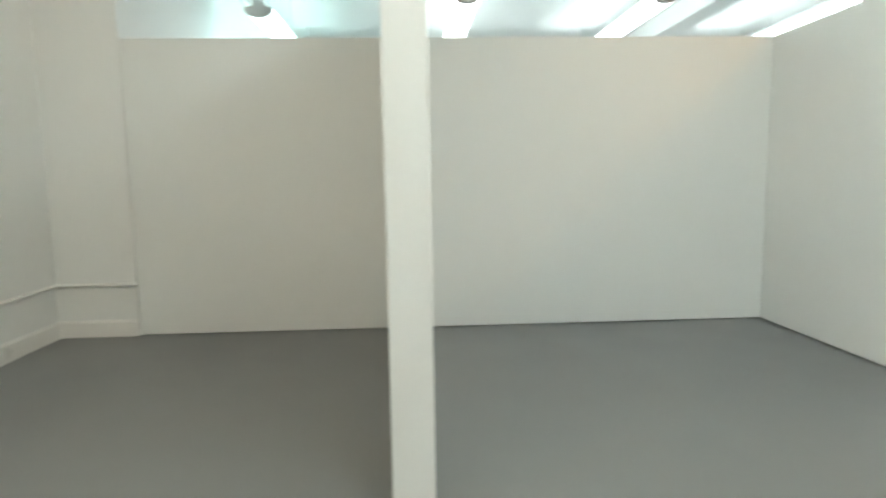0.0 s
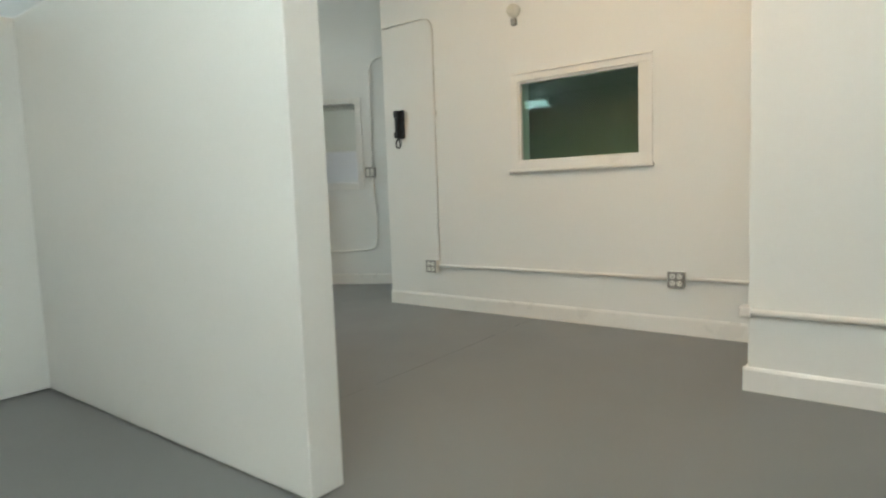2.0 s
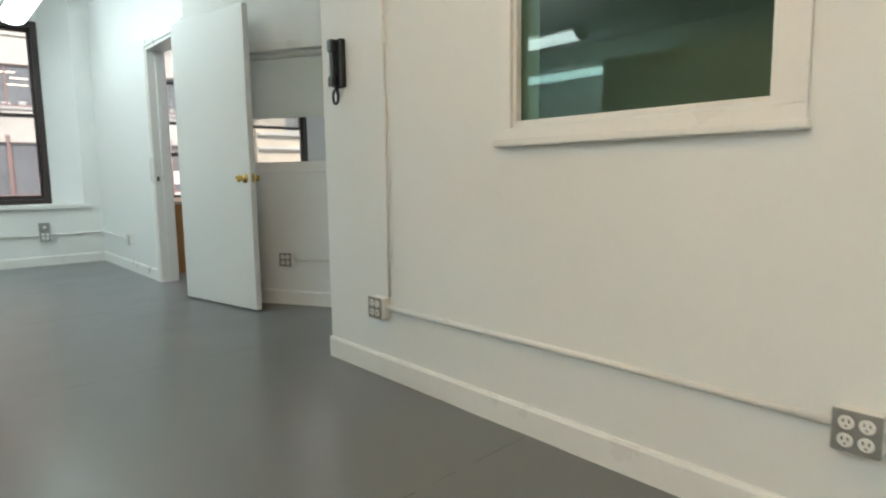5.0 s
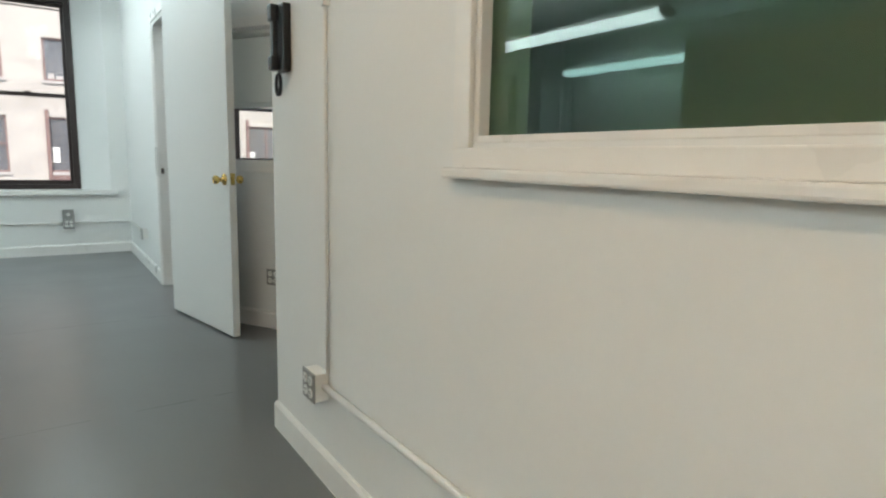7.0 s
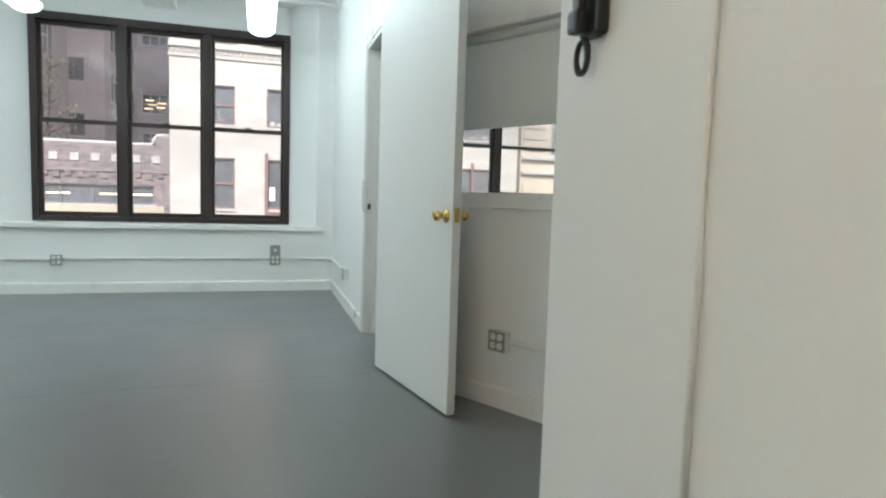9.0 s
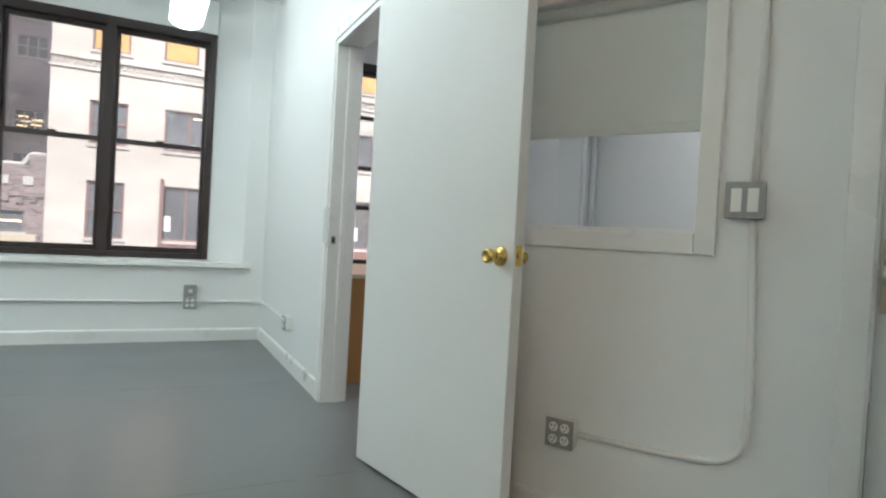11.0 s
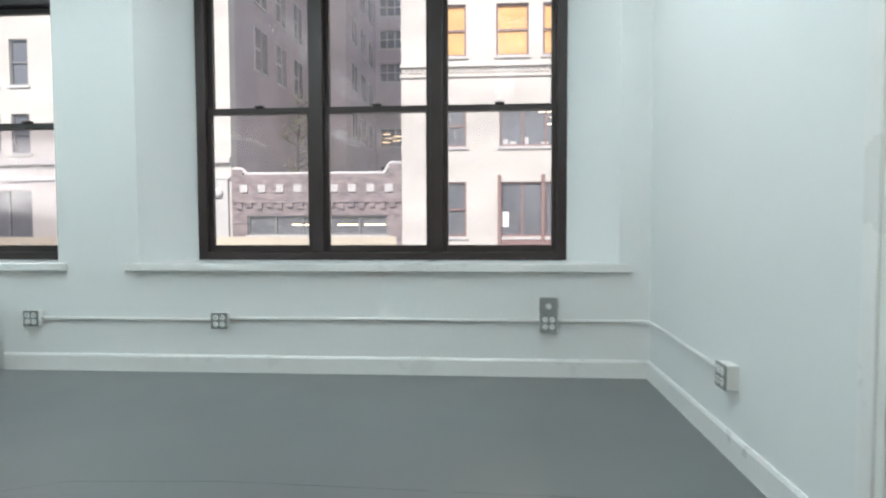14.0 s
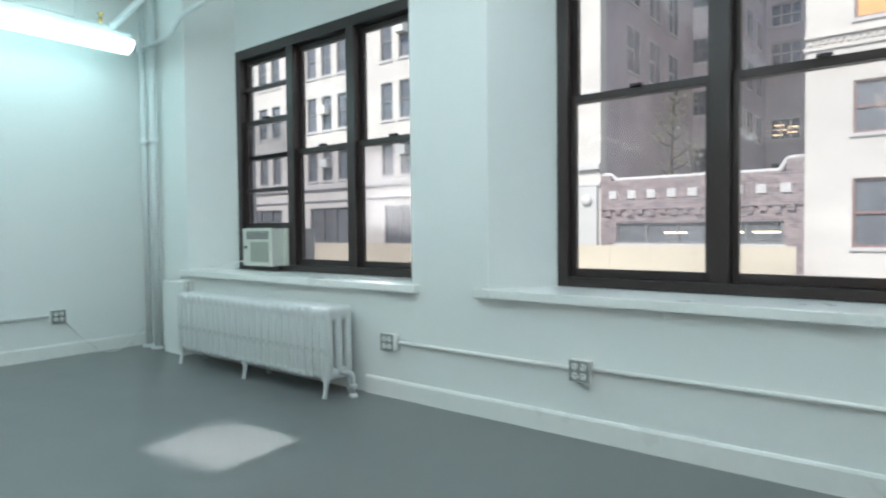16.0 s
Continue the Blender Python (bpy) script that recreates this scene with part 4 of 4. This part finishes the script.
def facade(parent, x0, x1, z0, z1, openings, mat, y=YB, depth=0.45):
    """A front wall with its openings cut through: bands between the sills and heads."""
    xs = sorted({x0, x1, *(v for o in openings for v in (o[0], o[1]))})
    zs = sorted({z0, z1, *(v for o in openings for v in (o[2], o[3]))})
    bm = B()
    verts = {}

    def vert(x, yy, z):
        k = (round(x, 4), round(yy, 4), round(z, 4))
        if k not in verts:
            verts[k] = bm.verts.new(k)
        return verts[k]

    solid_cell = {}
    for i, (a, b) in enumerate(zip(xs, xs[1:])):
        for j, (c, d) in enumerate(zip(zs, zs[1:])):
            mx, mz = (a + b) / 2, (c + d) / 2
            solid_cell[i, j] = not any(o[0] < mx < o[1] and o[2] < mz < o[3] for o in openings)
    for (i, j), full in solid_cell.items():
        if not full:
            continue
        a, b, c, d = xs[i], xs[i + 1], zs[j], zs[j + 1]
        bm.faces.new([vert(*p) for p in ((a, y, c), (b, y, c), (b, y, d), (a, y, d))])
        for di, dj, quad_pts in ((-1, 0, ((a, y, c), (a, y, d), (a, y + depth, d), (a, y + depth, c))), (1, 0, ((b, y, c), (b, y + depth, c), (b, y + depth, d), (b, y, d))),
                                 (0, -1, ((a, y, c), (a, y + depth, c), (b, y + depth, c), (b, y, c))), (0, 1, ((a, y, d), (b, y, d), (b, y + depth, d), (a, y + depth, d)))):
            if not solid_cell.get((i + di, j + dj), False):
                bm.faces.new([vert(*p) for p in quad_pts])
    return part("front_wall", bm, mat, parent)


# white stone building opposite
wb = thing("stone_building", pose(0.11, 0, 0), "white stone loft building with a cornice band", "building", "street buildings", "")
cols = []
for base in (2.9, 9.1):
    for k, (z0, z1) in enumerate(((0.43, 2.15), (3.26, 4.56), (6.07, 7.66), (9.0, 10.6), (12.0, 13.6))):
        cols.append((base + 1.03, base + 2.05, z0, z1, "small", k))
        if k in (0, 1):
            cols.append((base + 3.08, base + 5.25, z0, z1, "wide", k))
        else:
            cols.append((base + 2.98, base + 3.99, z0, z1, "small", k))
            cols.append((base + 4.42, base + 5.43, z0, z1, "small", k))
facade(wb, 2.9, 15.4, GZ, 15.5, cols, LIMESTONE)
part("roof", box(B(), 2.9, YB + 0.45, 15.3, 15.4, YB + 12, 15.5), CONCRETE, wb)
part("side_wall", box(B(), 2.9, YB + 0.45, GZ, 3.2, YB + 12, 15.3), GREYSTONE, wb)
for x0, x1, z0, z1, kind, k in cols:
    wd = street_window(wb, x0, x1, z0, z1, pane=AMBERPANE if k >= 2 else DARKPANE, frame_mat=MAROON, lights=3 if kind == "wide" else 1, split=(kind == "small"))
    if kind == "wide" and k == 1:
        for u, z, ln in ((1.22, 4.30, 0.5), (1.58, 4.12, 0.48), (1.50, 3.92, 0.55), (0.84, 4.36, 0.3)):
            part("indoor_lamp", box(B(), x0 + u, YB + 0.078, z, x0 + u + ln, YB + 0.092, z + 0.035), AMBERLIGHT, wd, "warm lamp seen behind the pane")
        for u, ln, hz in ((0.12, 0.16, 0.16), (0.33, 0.2, 0.10), (0.80, 0.12, 0.22), (1.3, 0.24, 0.08), (1.75, 0.2, 0.12)):
            part("sill_clutter", box(B(), x0 + u, YB + 0.07, z0 + 0.061, x0 + u + ln, YB + 0.095, z0 + 0.061 + hz, 0.01), STONETRIM, wd)
    if kind == "wide" and k == 0:
        part("notice", box(B(), x0 + 0.10, YB + 0.085, z0 + 0.30, x0 + 0.30, YB + 0.098, z0 + 0.78), PLASTIC, wd, "white paper in the window")
part("cornice", box(B(), 2.85, YB - 0.05, 5.42, 15.4, YB - 0.001, 5.50, 0.01), LIMESTONE, wb)
part("cornice", box(B(), 2.87, YB - 0.10, 5.72, 15.4, YB - 0.001, 5.82, 0.02), LIMESTONE, wb)
dent = None
for i in range(75):
    if dent is None:
        dent = part("dentil", box(B(), 0, YB - 0.045, 5.57, 0.09, YB - 0.001, 5.715), LIMESTONE, wb)
        dent.location.x = 2.95
    else:
        c = new("dentil", dent.data)
        c.parent, c.location = wb, (2.95 + i * 0.165, 0, 0)
for x in (5.93, 7.29, 12.13, 13.49):
    part("post", box(B(), x, YB - 0.10, -0.1, x + 0.11, YB - 0.002, 2.37, 0.01), MAROON, wb)
for x in (5.98, 12.18):
    part("spandrel", box(B(), x + 0.06, YB - 0.03, -0.1, x + 2.2, YB - 0.003, 0.335, 0.01), MAROON, wb)

# low brick building
bb = thing("brick_building", pose(0.11, 0, 0), "low mauve brick building with a stone-coped parapet", "building", "street buildings")
facade(bb, -2.66, 2.895, GZ, 2.44, [(-2.15, 2.43, 0.50, 1.12)], BRICK)
part("parapet_step", box(B(), -2.66, YB, 2.44, -2.30, YB + 0.3, 2.60), BRICK, bb)
part("parapet_step", box(B(), 2.49, YB, 2.44, 2.895, YB + 0.3, 2.74), BRICK, bb)
bm = B()
tube(bm, rounded([(-2.68, YB + 0.1, 2.63), (-2.33, YB + 0.1, 2.63), (-2.20, YB + 0.1, 2.46), (2.35, YB + 0.1, 2.46), (2.50, YB + 0.1, 2.78), (2.89, YB + 0.1, 2.78)], 0.12), 0.07, 8)
part("coping", bm, STONETRIM, bb)
sq = None
for i in range(9):
    x = -2.38 + i * 0.592
    if sq is None:
        sq = part("stone_square", box(B(), 0, YB - 0.04, 1.87, 0.25, YB - 0.001, 2.12, 0.008), STONETRIM, bb)
        sq.location.x = x
    else:
        c = new("stone_square", sq.data)
        c.parent, c.location = bb, (x, 0, 0)
for i in range(16):
    x = -2.5 + i * 0.335
    part("corbel", box(B(), x, YB - 0.06, 1.34 + 0.05 * (i % 2), x + 0.18, YB - 0.001, 1.52), BRICK, bb)
part("string_course", box(B(), -2.62, YB - 0.05, 1.53, 2.88, YB - 0.001, 1.60, 0.01), BRICK, bb)
street_window(bb, -2.15, 2.43, 0.50, 1.12, lights=5, split=False, frame_mat=GREYFRAME)
part("roof", box(B(), -2.66, YB + 0.45, 2.0, 2.895, YB + 9, 2.2), CONCRETE, bb)
for x in (-0.6, 0.9, 1.8):
    tagged(part("shop_lamp", box(B(), x, YB + 0.075, 0.80, x + 0.65, YB + 0.098, 0.84), SHOPLIGHT), "yellow strip lamp behind the shop window", "lamp", "shop lamps")

# long pale building to the west
lb = thing("long_stone_building", pose(0.11, 0, 0), "long pale stone building with rows of windows", "building", "street buildings")
cols = []
for base in (-26.1, -21.45, -16.8, -12.15, -7.5):
    for k, (z0, z1) in enumerate(((0.42, 2.0), (3.22, 4.52), (5.46, 6.96), (7.86, 9.40), (10.3, 11.8), (12.7, 14.2))):
        if k == 0:
            cols.append((base + 0.1, base + 2.65, z0, z1, 3))
        else:
            for dx in (0.0, 1.0, 2.02):
                cols.append((base + dx, base + dx + 0.64, z0, z1, 1))
facade(lb, -30.0, -2.665, GZ, 17.0, cols, LIMESTONE)
for x0, x1, z0, z1, n in cols:
    street_window(lb, x0, x1, z0, z1, lights=n, split=(n == 1))
part("string_course", box(B(), -30, YB - 0.12, 2.82, -2.67, YB - 0.001, 3.02, 0.02), STONETRIM, lb)
part("string_course", box(B(), -30, YB - 0.08, 2.30, -2.67, YB - 0.001, 2.40, 0.02), STONETRIM, lb)
part("pilaster", box(B(), -3.40, YB - 0.10, GZ, -2.75, YB - 0.001, 2.29, 0.02), GREYSTONE, lb)
bm = B()
lathe(bm, [(0.18, 0), (0.17, 0.05), (0.10, 0.09), (0.03, 0.10)], 12, pose(-3.08, YB - 0.10, 1.85, 90))
part("medallion", bm, STONETRIM, lb)
part("roof", box(B(), -30, YB + 0.45, 16.8, -2.67, YB + 12, 17.0), CONCRETE, lb)
part("side_wall", box(B(), -2.97, YB + 0.451, GZ, -2.67, YB + 12, 16.8), BROWNBRICK, lb, "mauve-grey brick side wall")
for z in (6.4, 8.8, 11.2, 13.6):
    for y in (28.2, 30.4, 32.6):
        wd = part("window", box(B(), -2.72, y, z, -2.655, y + 1.2, z + 1.5), DARKPANE, lb)
        bm = B()
        for a in ((y - 0.05, z - 0.08, y + 1.25, z), (y - 0.05, z + 1.5, y + 1.25, z + 1.56), (y - 0.05, z, y, z + 1.5), (y + 1.2, z, y + 1.25, z + 1.5), (y + 0.57, z, y + 0.63, z + 1.5), (y, z + 0.72, y + 0.57, z + 0.78)):
            box(bm, -2.71, a[0], a[1], -2.64, a[2], a[3])
        part("frame", bm, STONETRIM, wd)
for x, z in ((-15.80, 6.15), (-15.72, 3.8), (-11.15, 8.8), (-11.12, 4.0)):
    tagged(part("window_air_conditioner", box(B(), x + 0.08, YB - 0.25, z, x + 0.55, YB + 0.09, z + 0.36, 0.02), ACPLASTIC), "small window air conditioner across the street", "air conditioner", "far air conditioners")

# dark building round a court behind the brick one
db = thing("dark_building", pose(0, 0, 0), "tall mauve-grey building round a court behind", "building", "street buildings")
YD, YC, XC = 36.0, 44.0, -1.07
cols = [(x, x + 1.3, z, z + 1.05) for z in (3.4, 5.9, 8.2, 10.6, 13.0, 15.5) for x in (-8.0, -5.6, -3.2)]
facade(db, -9.5, XC, GZ, 24.0, cols, BROWNBRICK, y=YD)
for x0, x1, z0, z1 in cols:
    street_window(db, x0, x1, z0, z1, y=YD, lights=3, pane=DARKPANE, frame_mat=GREYFRAME)
part("court_side_wall", box(B(), XC - 0.4, YD + 0.451, GZ, XC, YC, 24.0), BROWNBRICK, db)
for z in (5.2, 7.6, 10.0, 12.4, 14.8):
    for y in (37.2, 39.4, 41.6):
        wd = part("window", box(B(), XC - 0.05, y, z, XC + 0.012, y + 1.3, z + 1.3), DARKPANE, db)
        bm = B()
        for c in ((y - 0.05, z - 0.07, y + 1.35, z), (y - 0.05, z + 1.3, y + 1.35, z + 1.36), (y - 0.05, z, y, z + 1.3), (y + 1.3, z, y + 1.35, z + 1.3), (y + 0.62, z, y + 0.68, z + 1.3)):
            box(bm, XC - 0.04, c[0], c[1], XC + 0.03, c[2], c[3])
        part("frame", bm, STONETRIM, wd)
cols = [(x, x + 1.45, z, z + 1.15) for z in (3.2, 5.5, 9.45, 11.45, 13.4, 15.6) for x in (-0.85, 1.9, 4.6)]
facade(db, XC, 8.0, GZ, 24.0, cols, BROWNBRICK, y=YC)
for x0, x1, z0, z1 in cols:
    wd = street_window(db, x0, x1, z0, z1, y=YC, lights=3, pane=DARKPANE, frame_mat=STONETRIM)
    if z0 == 5.5 and x0 < 1:
        for u, z in ((0.15, 0.25), (0.35, 0.50), (0.2, 0.75), (0.8, 0.35), (0.85, 0.62)):
            part("indoor_lamp", box(B(), x0 + u, YC + 0.078, z0 + z, x0 + u + 0.45, YC + 0.095, z0 + z + 0.07), AMBERLIGHT, wd, "warm lamp seen behind the pane")
part("roof", box(B(), -9.5, YD + 0.451, 23.8, XC - 0.401, YC + 8, 24.0), CONCRETE, db)
part("roof", box(B(), XC + 0.001, YC + 0.451, 23.8, 8, YC + 8, 24.0), CONCRETE, db)

# tan ornate building to the east
tb = thing("tan_building", pose(0.25, 0, 0), "ornate tan stone building with banded masonry", "building", "street buildings")
cols = []
for base in (16.7, 19.6, 22.5):
    for k, (z0, z1) in enumerate(((-0.9, 1.3), (2.85, 4.62), (5.5, 7.2), (8.4, 10.0), (11.2, 12.8))):
        cols.append((base, base + 0.58, z0, z1))
        cols.append((base + 0.72, base + 1.30, z0, z1))
facade(tb, 15.41, 34.0, GZ, 16.0, cols, TANSTONE)
for x0, x1, z0, z1 in cols:
    street_window(tb, x0, x1, z0, z1, lights=1, frame_mat=GREYFRAME)
for x0, x1, z0, z1 in cols:
    if abs(z1 - 7.2) < 0.01:
        r = (x1 - x0) / 2
        bm = B()
        pts = [((x0 + x1) / 2 + r * math.cos(math.pi * i / 12), z1 + r * math.sin(math.pi * i / 12)) for i in range(13)]
        bm.faces.new([bm.verts.new((x, YB - 0.004, z)) for x, z in pts])
        part("arched_light", bm, DARKPANE, tb)
        part("arch_hood", tube(B(), [(x, YB - 0.02, z) for x, z in [(x1, z1 - 0.4)] + pts + [(x0, z1 - 0.4)]], 0.07, 6), STONETRIM, tb)
for z in (2.05, 2.62, 4.95, 7.9, 10.6):
    part("string_course", box(B(), 15.45, YB - 0.14, z, 34, YB - 0.001, z + 0.12, 0.02), STONETRIM, tb)
for base in (15.5, 18.4, 21.3, 24.2):
    for i in range(16):
        z = -1.2 + i * 0.42
        if z + 0.36 < 7.8 and not any(abs(z + 0.18 - q) < 0.27 for q in (2.11, 2.68, 5.01)):
            part("quoin", box(B(), base, YB - 0.07, z, base + 0.95, YB - 0.001, z + 0.36, 0.02), TANSTONE, tb)
part("roof", box(B(), 15.41, YB + 0.45, 15.8, 34, YB + 12, 16.0), CONCRETE, tb)

# pavement shed with plywood parapet
sh = thing("sidewalk_shed", pose(0.11, 0, 0), "plywood-fronted scaffold shed over the pavement", "scaffold shed")
part("deck", box(B(), -30, 23.6, -0.75, 2.85, 25.85, -0.6), CONCRETE, sh)
for i in range(27):
    x = -30 + i * 1.216
    part("panel", box(B(), x, 25.2, -0.6, x + 1.21, 25.23, 0.46), HOARDING, sh)
for i in range(12):
    part("post", tube(B(), [(-29.5 + i * 2.9, 23.7, GZ + 0.15), (-29.5 + i * 2.9, 23.7, -0.75)], 0.05, 8), GREYFRAME, sh)

# slender tree behind the brick parapet
tr = thing("street_tree", pose(-1.9, 31.0, GZ), "slender young tree with pale small leaves", "tree")
bm = B()
tube(bm, [(0, 0, 0), (0.05, 0, 3.5), (-0.1, 0.1, 7), (0.1, 0, 10.5)], [0.16, 0.12, 0.08, 0.02], 8)
rnd = random.Random(5)
tips = []
for i in range(26):
    z = 4.5 + i * 0.22
    a = rnd.uniform(0, 6.28)
    ln = rnd.uniform(0.5, 1.5) * (1 - (z - 4.5) / 9)
    p = (math.cos(a) * ln, math.sin(a) * ln, z + ln * 0.7)
    tube(bm, [(0, 0, z), (p[0] * 0.5, p[1] * 0.5, z + ln * 0.28), p], [0.035, 0.022, 0.008], 5)
    tips.append((p, z))
part("trunk", bm, BARK, tr)
bm = B()
for p, z in tips:
    for k in range(34):
        u = rnd.uniform(0.3, 1.1)
        c = Vector((p[0] * u + rnd.gauss(0, 0.16), p[1] * u + rnd.gauss(0, 0.16), z + (p[2] - z) * u + rnd.gauss(0, 0.16)))
        n = Vector((rnd.gauss(0, 1), rnd.gauss(0, 1), rnd.gauss(0, 1))).normalized()
        s1, s2 = n.orthogonal().normalized() * 0.045, None
        s2 = n.cross(s1).normalized() * 0.06
        bm.faces.new([bm.verts.new(q) for q in (c - s2, c + s1, c + s2, c - s1)])
tagged(part("crown", bm, LEAF, tr), kind="stuff")
